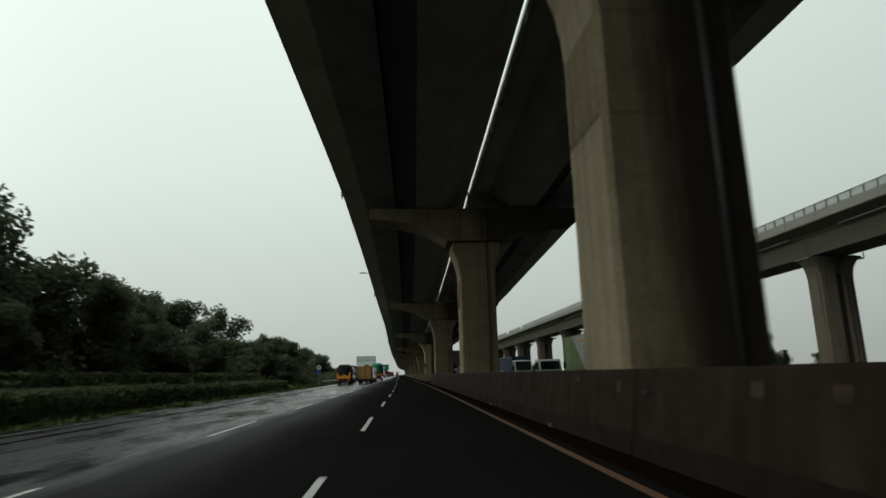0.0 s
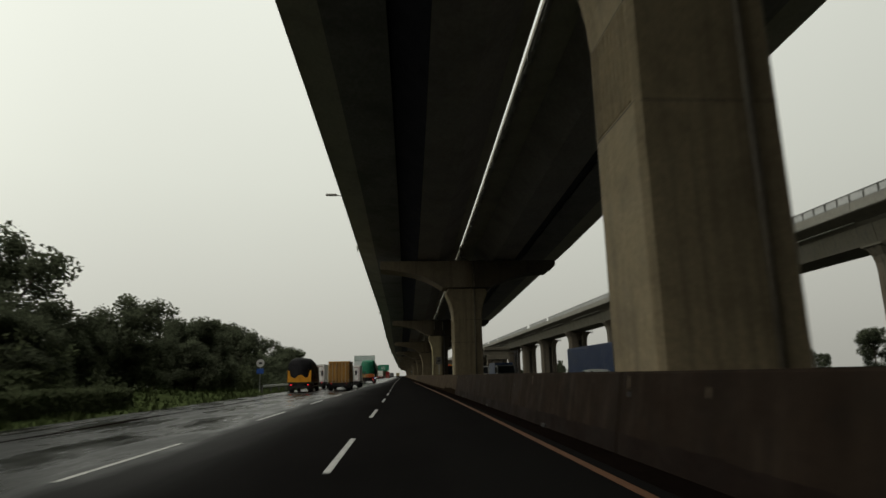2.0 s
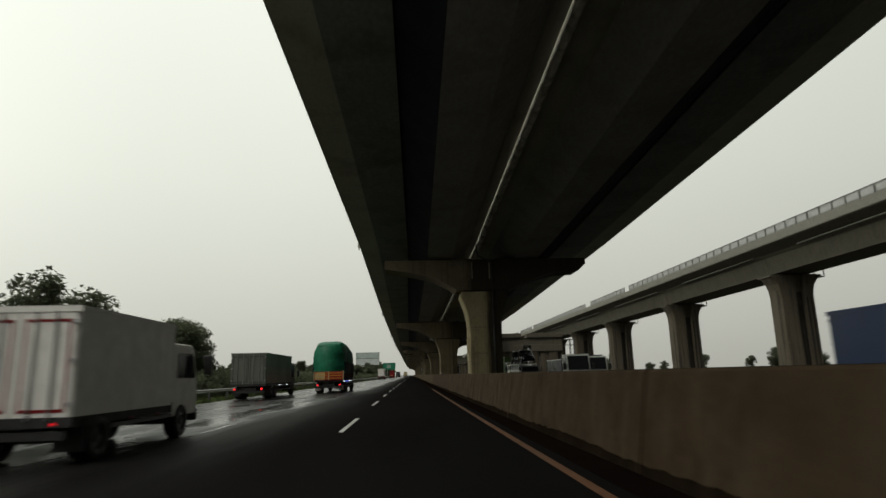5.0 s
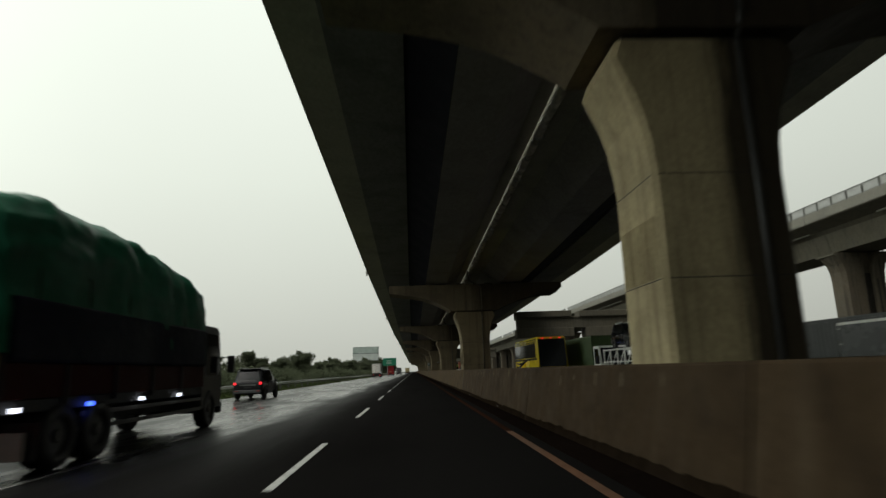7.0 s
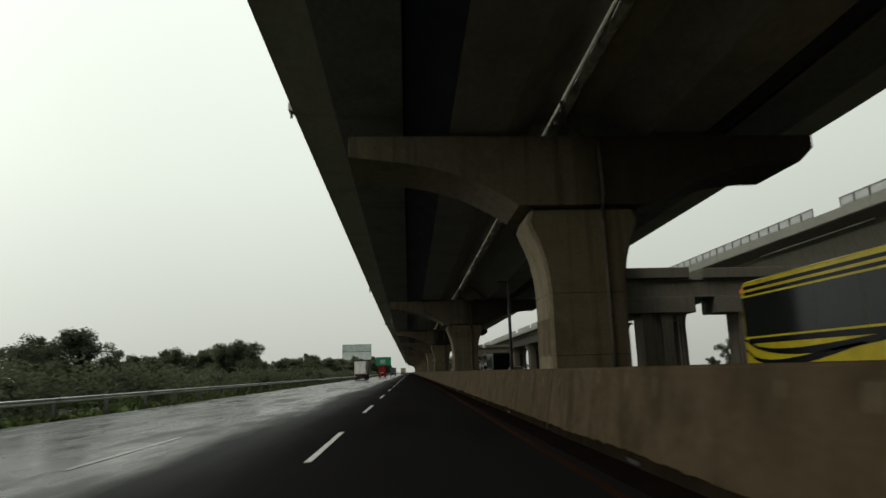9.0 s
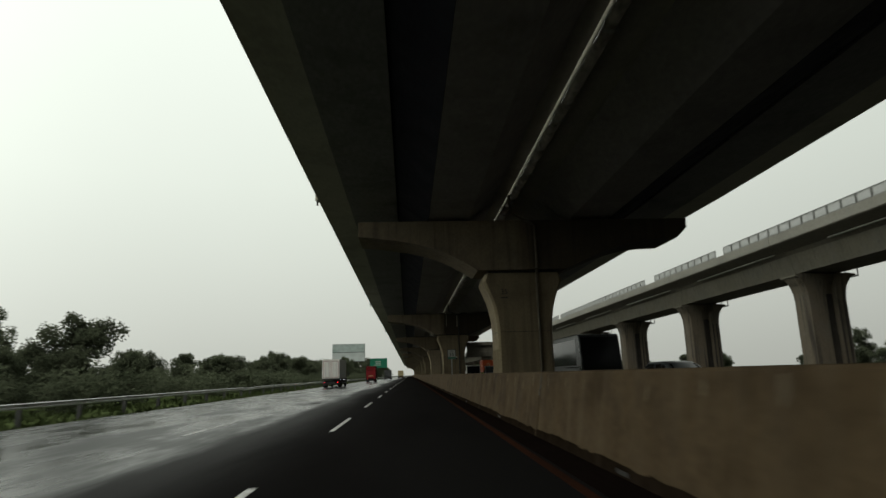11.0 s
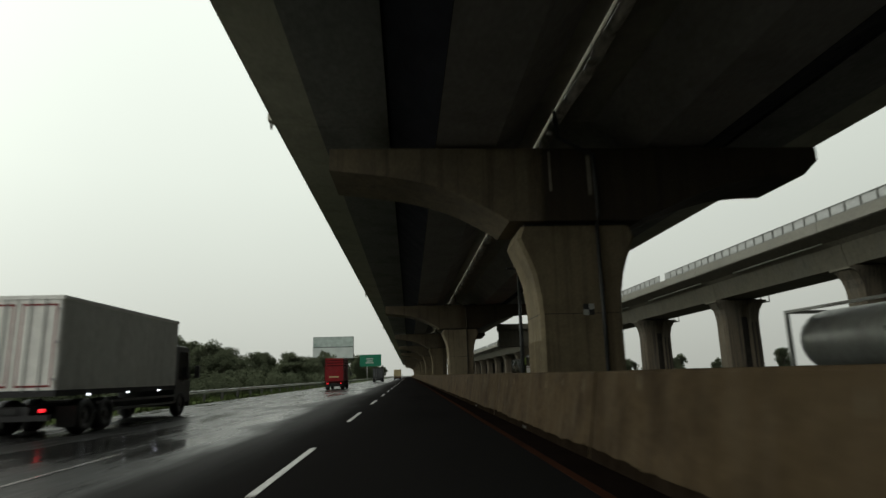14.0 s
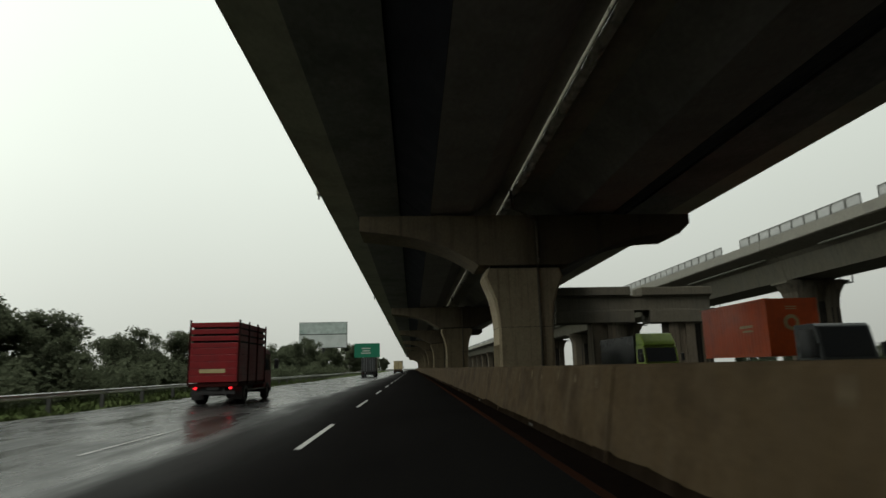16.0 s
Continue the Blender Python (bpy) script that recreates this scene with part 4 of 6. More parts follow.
me_v, me_f = [], []
for i in range(9000):
    s = ROUGH.uniform(60, 470)
    u = -10.5 - 8 * ROUGH.random() ** 1.6
    lift = 1.6 * max(0.0, min(1.0, (165 - s) / 60))
    z = float(np.interp(-u, [10.3, 11.2, 12.6, 14.5, 17, 20], [-0.03, -0.12, -0.1 + 0.1 * lift, -0.15 + 0.5 * lift, -0.2 + 0.8 * lift, -0.25 + lift])) - 0.05
    x, y, _ = on_road(u, 0, s)
    h = ROUGH.uniform(0.12, 0.38)
    for k in range(3):
        a = ROUGH.uniform(0, 6.28)
        dx, dy, bx, by = math.cos(a) * 0.07, math.sin(a) * 0.07, ROUGH.uniform(-0.1, 0.1), ROUGH.uniform(-0.1, 0.1)
        n0 = len(me_v)
        me_v += [(x + bx - dx, y + by - dy, z), (x + bx + dx, y + by + dy, z), (x + bx * 2.5, y + by * 2.5, z + h * ROUGH.uniform(0.6, 1.2))]
        me_f.append((n0, n0 + 1, n0 + 2))
me = bpy.data.meshes.new("grass_tufts")
me.from_pydata(me_v, [], me_f)
me.materials.append(M["grass"])
tagged(new("grass_tufts", me), "tufts of wet green grass on the verge", "grass", kind="stuff")


def leaf_cloud(clumps, per, size, rng):
    """Leaf blades strewn in uneven clumps: lists of corners and faces."""
    v, f = [], []
    for cx, cy, cz, r in clumps:
        for _ in range(int(per * r * r)):
            d = Vector((rng.gauss(0, 1), rng.gauss(0, 1), rng.gauss(0, 0.8)))
            d = d.normalized() * r * rng.random() ** 0.45
            p = Vector((cx, cy, cz)) + d
            q = Euler((rng.uniform(-1.0, 1.0), rng.uniform(-1.0, 1.0), rng.uniform(0, 6.28))).to_matrix()
            w, h = size * rng.uniform(0.35, 0.7), size * rng.uniform(0.7, 1.4)
            n0 = len(v)
            v += [tuple(p + q @ Vector(c)) for c in ((-w * 0.5, 0, 0), (0, -h * 0.5, 0.04), (w * 0.5, 0, 0), (0, h * 0.5, 0.04))]
            f.append((n0, n0 + 1, n0 + 2, n0 + 3))
    return v, f


def tree(kind, at):
    rng = random.Random(100 + kind)
    H = (9.5, 8.0, 10.5, 7.0, 9.0)[kind]
    spread = (3.2, 3.6, 2.8, 3.4, 3.8)[kind]
    t = thing("tree", "dark green leafy roadside tree", "tree", "roadside trees", at=at)
    bm = bmesh.new()
    knee = Vector((rng.uniform(-0.3, 0.3), rng.uniform(-0.3, 0.3), H * 0.35))
    tube(bm, (0, 0, -0.4), knee, 0.24, 8, 0.17)
    clumps = []
    for i in range(9):
        a = i * 0.7 + rng.uniform(-0.3, 0.3)
        reach = spread * rng.uniform(0.45, 0.85)
        tip = Vector((math.cos(a) * reach, math.sin(a) * reach, H * rng.uniform(0.35, 0.9)))
        midp = knee.lerp(tip, 0.55) + Vector((0, 0, -0.3))
        tube(bm, knee, midp, 0.12, 6, 0.08), tube(bm, midp, tip, 0.08, 6, 0.03)
        clumps.append((*tip, rng.uniform(0.9, 1.5)))
        for _ in range(3):
            c = tip + Vector((rng.uniform(-1.5, 1.5), rng.uniform(-1.5, 1.5), rng.uniform(-2.2, 0.9)))
            clumps.append((*c, rng.uniform(0.7, 1.35)))
    tube(bm, knee, (knee.x, knee.y, H * 0.9), 0.14, 6, 0.04)
    clumps += [(rng.uniform(-1.4, 1.4), rng.uniform(-1.4, 1.4), H * rng.uniform(0.1, 0.4), rng.uniform(0.9, 1.4)) for _ in range(7)]
    clumps += [(knee.x + rng.uniform(-1, 1), knee.y + rng.uniform(-1, 1), H * rng.uniform(0.5, 0.98), rng.uniform(0.8, 1.5)) for _ in range(7)]
    part("trunk", bm, M["bark"], t, smooth=True)
    v, f = leaf_cloud(clumps, 170, 0.38, rng)
    me = bpy.data.meshes.new("crown")
    me.from_pydata(v, [], f)
    me.materials.append(M["leaf"])
    c = new("crown", me)
    c.parent = t
    return t


rng = random.Random(21)
models = []
PLOTS = [(-21, 66, 1.15), (-20, 72, 1.15), (-17, 77, 0.62), (-22, 80, 0.93), (-18, 85, 0.69), (-22, 92, 0.84), (-17.5, 97, 0.66), (-23, 104, 0.8), (-18, 110, 0.6), (-22, 116, 0.96), (-17.5, 122, 0.65), (-22, 128, 0.62), (-18, 136, 0.62), (-22, 143, 0.65), (-25, 150, 0.83), (-19, 156, 0.74), (-23, 163, 0.95), (-26, 172, 0.96), (-22, 181, 0.83), (-26, 190, 1.03), (-21, 203, 0.77), (-24, 209, 0.93)]
PLOTS += [(-20 - 9 * rng.random(), 201 + 4.8 * i, 0.36 + 0.14 * rng.random()) for i in range(22)]
PLOTS += [(-19 - 10 * rng.random(), 304 + 4.8 * i, 0.4 + 0.17 * rng.random()) for i in range(19)]
PLOTS += [(-19 - 10 * rng.random(), 392 + 7 * i, 0.54 + 0.24 * rng.random()) for i in range(20)]
PLOTS += [(-20 - 16 * rng.random(), 532 + 14 * i, 0.8 + 0.5 * rng.random()) for i in range(24)]
PLOTS += [(-27 - 10 * rng.random(), 40 + 11 * i, 0.42 + 0.2 * rng.random() + (0.25 if i < 13 else 0)) for i in range(44)]
PLOTS += [(72 + 60 * rng.random(), 60 + 11 * i, 0.4 + 0.4 * rng.random()) for i in range(62)]
PLOTS += [(-16.5 - 2 * rng.random(), 40 + 4.6 * i, 0.34 + 0.2 * rng.random()) for i in range(24)]
PLOTS += [(-19, 300, 0.52), (-21, 305, 0.58), (-24, 311, 0.56), (-22, 316, 0.68), (-16, 132, 0.5), (-17, 139, 0.52), (-19, 147, 0.62)]
PLOTS += [(-20, 409, 0.5), (-22, 413, 0.56), (-20, 417, 0.5), (-23, 421, 0.58), (-20, 430, 0.52)]
PLOTS += [(-22, 208, 0.8), (-25, 215, 0.88), (-20, 203, 0.72)]
PLOTS += [(-24, 158, 0.82), (-23, 167, 0.72), (-20, 171, 0.55), (-21, 178, 0.52), (-20, 186, 0.5), (-22, 162, 0.8)]
PLOTS += [(66, 145, 0.85), (67, 152, 0.95), (64, 178, 0.8), (70, 183, 0.95)]
for i, (u, s, k) in enumerate(PLOTS):
    x, y, _ = on_road(u, 0, s)
    lift = 1.4 * max(0.0, min(1.0, (165 - s) / 60)) if u < 0 else 0.0
    if len(models) < 5:
        models.append(tree(len(models), (x, y, lift - 0.2)))
        models[-1].scale = (k, k, k)
        continue
    m = models[i % 5]
    c = copy_thing(m, Matrix.Identity(4))
    c.matrix_basis = pose(x, y, lift - 0.25, 0, 0, rng.uniform(0, 360)) @ Matrix.Diagonal((k * rng.uniform(0.9, 1.15), k * rng.uniform(0.9, 1.15), k, 1))

# hedge and scrub along the bank
rng = random.Random(5)
clumps = []
for i in range(60):
    s = rng.uniform(45, 116)
    clumps.append((*on_road(-13.6 - rng.random() * 1.6, 0.5 + rng.random() * 0.55, s), rng.uniform(0.45, 0.75)))
for i in range(950):
    s = rng.uniform(50, 540)
    lift = 1.2 * max(0.0, min(1.0, (165 - s) / 60))
    if 112 < s < 146:
        continue
    clumps.append((*on_road(-15.5 - 6 * rng.random(), lift + rng.random() * 1.7, s), rng.uniform(0.7, 1.4)))
for i in range(420):
    s = rng.uniform(35, 250)
    clumps.append((*on_road(-20 - 9 * rng.random(), 0.3 + rng.random() * (3.2 if s < 165 else 1.6), s), rng.uniform(0.9, 1.6)))
for i in range(620):
    s = rng.uniform(30, 560)
    clumps.append((*on_road(-26 - 14 * rng.random(), rng.random() * (2.2 if s < 165 else 1.2), s), rng.uniform(1.1, 1.9)))
for name, label, near_, m in (("roadside_hedge", "clipped green hedge and low scrub on the bank", True, "hedge"), ("roadside_scrub", "dense dark scrub beyond the guard rail", False, "leaf")):
    v, f = leaf_cloud([q for q in clumps if (q[1] < 160) == near_], 95, 0.36, rng)
    me = bpy.data.meshes.new(name)
    me.from_pydata(v, [], f)
    me.materials.append(M[m])
    tagged(new(name, me), label, "bushes", kind="stuff")



def clipped_hedge(u0, u1, s0, s1, z0, z1, seed):
    """A box hedge: a dense twiggy core under a coat of leaves, its top and face cut level."""
    rng = random.Random(seed)
    x0, y0, _ = on_road(0, 0, s0)
    t = thing("clipped_hedge", "clipped dark green box hedge on the grass verge", "hedge", "clipped hedges", at=(x0, y0, 0))
    at = lambda u, z, s: (on_road(u, z, s)[0] - x0, s - y0, z)
    part("twig_core", sweep(bmesh.new(), [(u0 + 0.12, z0 - 0.4), (u1 - 0.12, z0 - 0.4), (u1 - 0.12, z1 - 0.12), (u0 + 0.12, z1 - 0.12)], [s0 + 0.1, (s0 + s1) / 2, s1 - 0.1], at), M["hedge"], t)
    v, f = [], []
    for _ in range(int((s1 - s0) * 130)):
        q, s = rng.random(), rng.uniform(s0, s1)
        wob = 0.07 * noise.noise(Vector((s * 0.9, seed, 0))) + 0.05 * noise.noise(Vector((s * 3, seed, 5)))
        u, z = (rng.uniform(u0, u1), z1 + wob) if q < 0.45 else (u1 + wob, rng.uniform(z0 - 0.2, z1)) if q < 0.9 else (rng.uniform(u0, u1), rng.uniform(z0, z1))
        if q >= 0.9:
            s = rng.choice((s0, s1))
        p = Vector(at(u + rng.uniform(-0.06, 0.06), z + rng.uniform(-0.08, 0.06), s))
        turn = Euler((rng.uniform(-1.2, 1.2), rng.uniform(-1.2, 1.2), rng.uniform(0, 6.28))).to_matrix()
        w, h = rng.uniform(0.05, 0.1), rng.uniform(0.09, 0.2)
        n0 = len(v)
        v += [tuple(p + turn @ Vector(c)) for c in ((-w, 0, 0), (0, -h, 0.02), (w, 0, 0), (0, h, 0.02))]
        f.append((n0, n0 + 1, n0 + 2, n0 + 3))
    me = bpy.data.meshes.new("foliage")
    me.from_pydata(v, [], f)
    me.materials.append(M["hedge"])
    ob = new("foliage", me)
    ob.parent = t
    return t


clipped_hedge(-13.6, -12.2, 40, 76, 0.0, 1.05, 1)
clipped_hedge(-13.7, -12.4, 77.5, 112, 0.0, 0.95, 2)
clipped_hedge(-16.0, -14.6, 66, 108, 0.6, 1.75, 3)

# the silted seam between the outer lane and the hard shoulder
rng = random.Random(31)
bm = bmesh.new()
edge_ = []
for i in range(131):
    s = 30 + 0.75 * i
    w_ = 0.1 + 0.07 * noise.noise(Vector((s * 0.3, 2, 0))) + 0.03 * rng.random()
    c_ = -8.1 + 0.12 * noise.noise(Vector((s * 0.12, 7, 0)))
    edge_.append((bm.verts.new(on_road(c_ - w_, 0.004, s)), bm.verts.new(on_road(c_ + w_, 0.004, s))))
for (a0, a1), (b0, b1) in zip(edge_, edge_[1:]):
    bm.faces.new((a0, a1, b1, b0))
tagged(mesh_ob("shoulder_seam", bm, M["gutter"]), "dark silted seam along the hard shoulder", "road seam", kind="structure")

# a pothole in the outer lane
rng = random.Random(12)
t = thing("pothole", "small dark ragged pothole in the wet asphalt", "pothole", at=(-3.0, 303.9, 0.0))
for name, r, z, m in (("broken_rim", 0.36, 0.003, "gutter"), ("sunken_bed", 0.2, 0.006, "dark_joint")):
    bm = bmesh.new()
    bm.faces.new([bm.verts.new((r * math.cos(q * 0.3927) * rng.uniform(0.75, 1.2), 1.7 * r * math.sin(q * 0.3927) * rng.uniform(0.75, 1.2), z)) for q in range(16)])
    part(name, bm, M[m], t)

# ---------------------------------------------------------------- guard rail
WAVE = [(0.0, 0.5), (0.03, 0.525), (0.03, 0.56), (0.0, 0.585), (0.0, 0.625), (0.03, 0.65), (0.03, 0.685), (0.0, 0.71), (-0.012, 0.71), (-0.012, 0.5)]
rail = thing("guard_rail", "galvanised steel guard rail on short posts", "guard rail")
for i in range(120):
    s0 = 138 + 4 * i
    bend = lambda s: -11.7 + (0.18 * math.sin((s - 318) * 0.55) if 316 < s < 334 else 0.0)
    dip = 0.07 if 318 < s0 < 330 else 0.0
    st = [s0 - 0.1, s0 + 2, s0 + 4.1] if s0 < 450 else [s0, s0 + 4]
    part("rail_beam", sweep(bmesh.new(), WAVE, st, lambda u, z, s: on_road(bend(s) + u, z - dip * math.sin((s - 318) * 0.26) ** 2, s)), M["galv"], rail)
    x, y, _ = on_road(bend(s0) - 0.15, 0, s0)
    part("post", boxes((x - 0.07, x + 0.09, y - 0.05, y + 0.05, -0.6, 0.66)), M["dark_pipe"], rail)

# ---------------------------------------------------------------- roadside signs
x, y, _ = on_road(-12.5, 0, 140)
t = thing("speed_sign", "round white road sign above a small blue plate on a post", "sign", at=(x, y, 0))
part("post", tube(bmesh.new(), (0, 0, -0.4), (0, 0, 3.1), 0.04, 8), M["galv"], t)
bm = bmesh.new()
tube(bm, (0, -0.05, 2.75), (0, -0.07, 2.75), 0.38, 24)
part("disc", bm, M["sign_white"], t)
part("bar", boxes((-0.16, 0.16, -0.078, -0.072, 2.66, 2.84)), M["black_ink"], t)
part("blue_plate", boxes((-0.34, 0.34, -0.06, -0.045, 1.75, 2.25)), M["sign_blue"], t)

t = thing("billboard", "tall roadside billboard with two pale faded panels", "billboard", at=(-30.5, 600, 0))
M["bill_a"] = mat("faded_billboard_print", (0.42, 0.5, 0.47), 0.6, grain=0.6, vary=0.2, stain=0.8, stain_col=(0.2, 0.28, 0.24), stain_scale=0.22, bump=0)
M["bill_b"] = mat("pale_billboard_print", (0.55, 0.6, 0.58), 0.6, grain=0.6, vary=0.15, stain=0.6, stain_col=(0.3, 0.36, 0.34), stain_scale=0.3, bump=0)
part("panel", boxes((-8.5, 8.5, -0.3, 0.3, 14.3, 18.4)), M["bill_a"], t)
part("panel", boxes((-8.5, 8.5, -0.3, 0.3, 9.4, 14.0)), M["bill_b"], t)
part("frame", boxes((-8.7, 8.7, 0.32, 0.7, 9.2, 18.6)), M["dark_pipe"], t)
part("post", tube(bmesh.new(), (0, 1, -0.5), (0, 1, 12), 0.55, 12), M["dark_pipe"], t)

t = thing("direction_sign", "green motorway direction sign on a roadside cantilever", "sign", at=(-14.5, 600, 0))
part("panel", boxes((-4.6, 4.6, -0.1, 0.1, 5.6, 10.6)), M["sign_green"], t)
for z, w in ((8.6, 2.0), (7.7, 1.6), (6.9, 2.2)):
    part("bar", boxes((-w, w * 0.6, -0.115, -0.105, z, z + 0.4)), M["sign_white"], t)
part("post", tube(bmesh.new(), (-1.5, 0.4, -0.5), (-1.5, 0.4, 9), 0.2, 10), M["galv"], t)

# lattice stair tower beside the first straddle bent
t = thing("lattice_gantry", "rusty steel lattice gantry with a bracing arm", "gantry", at=(40.4, 287, 0))
for x in (-0.5, 0.5):
    for y in (-0.5, 0.5):
        part("upright", boxes((x - 0.06, x + 0.06, y - 0.06, y + 0.06, -0.2, 9.0)), M["dark_pipe"], t)
for i in range(9):
    bm = bmesh.new()
    tube(bm, (-0.5, -0.5, i), (0.5, -0.5, i + 1), 0.035, 6), tube(bm, (0.5, -0.5, i), (0.5, 0.5, i + 1), 0.035, 6), tube(bm, (-0.5, 0.5, i), (-0.5, -0.5, i + 1), 0.035, 6)
    part("brace", bm, M["dark_pipe"], t)
part("arm", boxes((-3.2, 0.5, -0.1, 0.1, 8.6, 8.75), (-3.2, 0.5, -0.1, 0.1, 7.3, 7.45)), M["dark_pipe"], t)

# ---------------------------------------------------------------- vehicles
M["tyre"] = mat("wet_tyre_rubber", (0.012, 0.012, 0.012), 0.6, grain=20, bump=0.1)
M["rim"] = mat("dull_wheel_steel", (0.12, 0.12, 0.12), 0.5, metal=0.5, grain=10, bump=0.05)
M["chassis"] = mat("grimy_black_chassis", (0.016, 0.016, 0.016), 0.7, grain=8, vary=0.3, bump=0.1)
M["v_glass"] = mat("dark_vehicle_glass", (0.012, 0.014, 0.015), 0.1, spec=0.25, grain=2, vary=0.1, bump=0, rough_vary=0.03)
M["tail_red"] = glow("lit_tail_lamp", (1.0, 0.02, 0.03), 1.6)
M["tail_dull"] = mat("unlit_red_lens", (0.2, 0.01, 0.008), 0.3, grain=8, bump=0)
M["marker"] = glow("lit_white_marker_lamp", (0.85, 0.9, 1.0), 3.0)
M["head"] = glow("lit_headlamp", (0.9, 0.95, 1.0), 1.2)
M["blue_led"] = glow("lit_blue_light_strip", (0.05, 0.12, 1.0), 4.0)
M["amber"] = glow("lit_amber_lamp", (1.0, 0.35, 0.02), 2.5)
M["mirror"] = mat("black_mirror_shell", (0.02, 0.02, 0.02), 0.4, grain=10, bump=0)


def paint(name, col, rough=0.4, dirt=0.45, metal=0.0, spec=0.35):
    return mat(name, col, rough, metal, grain=3, vary=0.1, stain=dirt, stain_col=tuple(c * 0.45 + 0.012 for c in col), stain_scale=0.9, streak=dirt * 0.6, streak_col=tuple(c * 0.35 + 0.01 for c in col), bump=0.03, spec=spec)


P = {
    "white": paint("dirty_white_paint", (0.8, 0.8, 0.75), dirt=0.18),
    "pale": paint("faded_pale_panel_paint", (0.4, 0.38, 0.34)),
    "sheet": paint("pale_grey_sheet", (0.6, 0.61, 0.57), 0.5, 0.25),
    "silver": paint("dull_grey_sheet", (0.36, 0.365, 0.34), 0.5, 0.35, 0.0),
    "ochre": paint("ochre_box_paint", (0.36, 0.19, 0.045)),
    "amber": paint("amber_tailgate_paint", (0.6, 0.27, 0.02)),
    "red": paint("dull_red_paint", (0.21, 0.009, 0.012)),
    "dark_red": paint("dark_red_paint", (0.04, 0.007, 0.006), 0.6, spec=0.08),
    "green": paint("leaf_green_paint", (0.14, 0.22, 0.035)),
    "lime": paint("lime_green_cab_paint", (0.3, 0.42, 0.06), dirt=0.2),
    "olive": paint("olive_green_container", (0.06, 0.1, 0.035)),
    "blue": paint("navy_blue_container", (0.02, 0.04, 0.1)),
    "orange": paint("orange_container_paint", (0.52, 0.08, 0.014)),
    "yellow": paint("yellow_coach_paint", (0.62, 0.47, 0.02), 0.25, 0.25),
    "black": paint("black_car_paint", (0.009, 0.01, 0.011), 0.22, 0.2, spec=0.15),
    "grey": paint("dark_grey_paint", (0.06, 0.065, 0.065), 0.35),
    "grey_green": paint("dull_grey_green_paint", (0.13, 0.14, 0.12)),
    "cream": paint("cream_paint", (0.45, 0.38, 0.2)),
    "tarp_green": mat("wet_green_tarpaulin", (0.01, 0.125, 0.066), 0.5, spec=0.18, grain=4, vary=0.2, stain=0.5, stain_col=(0.008, 0.06, 0.034), stain_scale=0.9, bump=0.5, dist=0.04),
    "tarp_black": mat("wet_black_tarpaulin", (0.01, 0.01, 0.011), 0.7, spec=0.15, grain=4, vary=0.3, bump=0.6, dist=0.05),
    "tarp_navy": mat("wet_navy_undersheet", (0.006, 0.009, 0.02), 0.6, spec=0.12, grain=4, vary=0.3, bump=0.6, dist=0.05),
    "steel": paint("dull_tank_steel", (0.34, 0.34, 0.31), 0.4, 0.5, 0.5),
}


def wheel(parent, x, y, r=0.46, w=0.28):
    bm = bmesh.new()
    seg, prof = 20, [(r * 0.55, -w / 2), (r * 0.93, -w / 2), (r, -w * 0.36), (r, w * 0.36), (r * 0.93, w / 2), (r * 0.55, w / 2)]
    rings = [[bm.verts.new((b, a * math.cos(2 * math.pi * i / seg), a * math.sin(2 * math.pi * i / seg))) for a, b in prof] for i in range(seg)]
    for i in range(seg):
        for j in range(len(prof)):
            k = (j + 1) % len(prof)
            bm.faces.new((rings[i][j], rings[i][k], rings[(i + 1) % seg][k], rings[(i + 1) % seg][j]))
    wh = part("wheel", bm, M["tyre"], parent, smooth=True)
    wh.location = (x, y, r)
    side_ = 1 if x > 0 else -1
    bm = bmesh.new()
    tube(bm, (-w * 0.3, 0, 0), (w * 0.3, 0, 0), r * 0.58, 16)
    tube(bm, (side_ * w * 0.28, 0, 0), (side_ * w * 0.48, 0, 0), r * 0.22, 10)
    part("rim", bm, M["rim"], wh)
    return wh


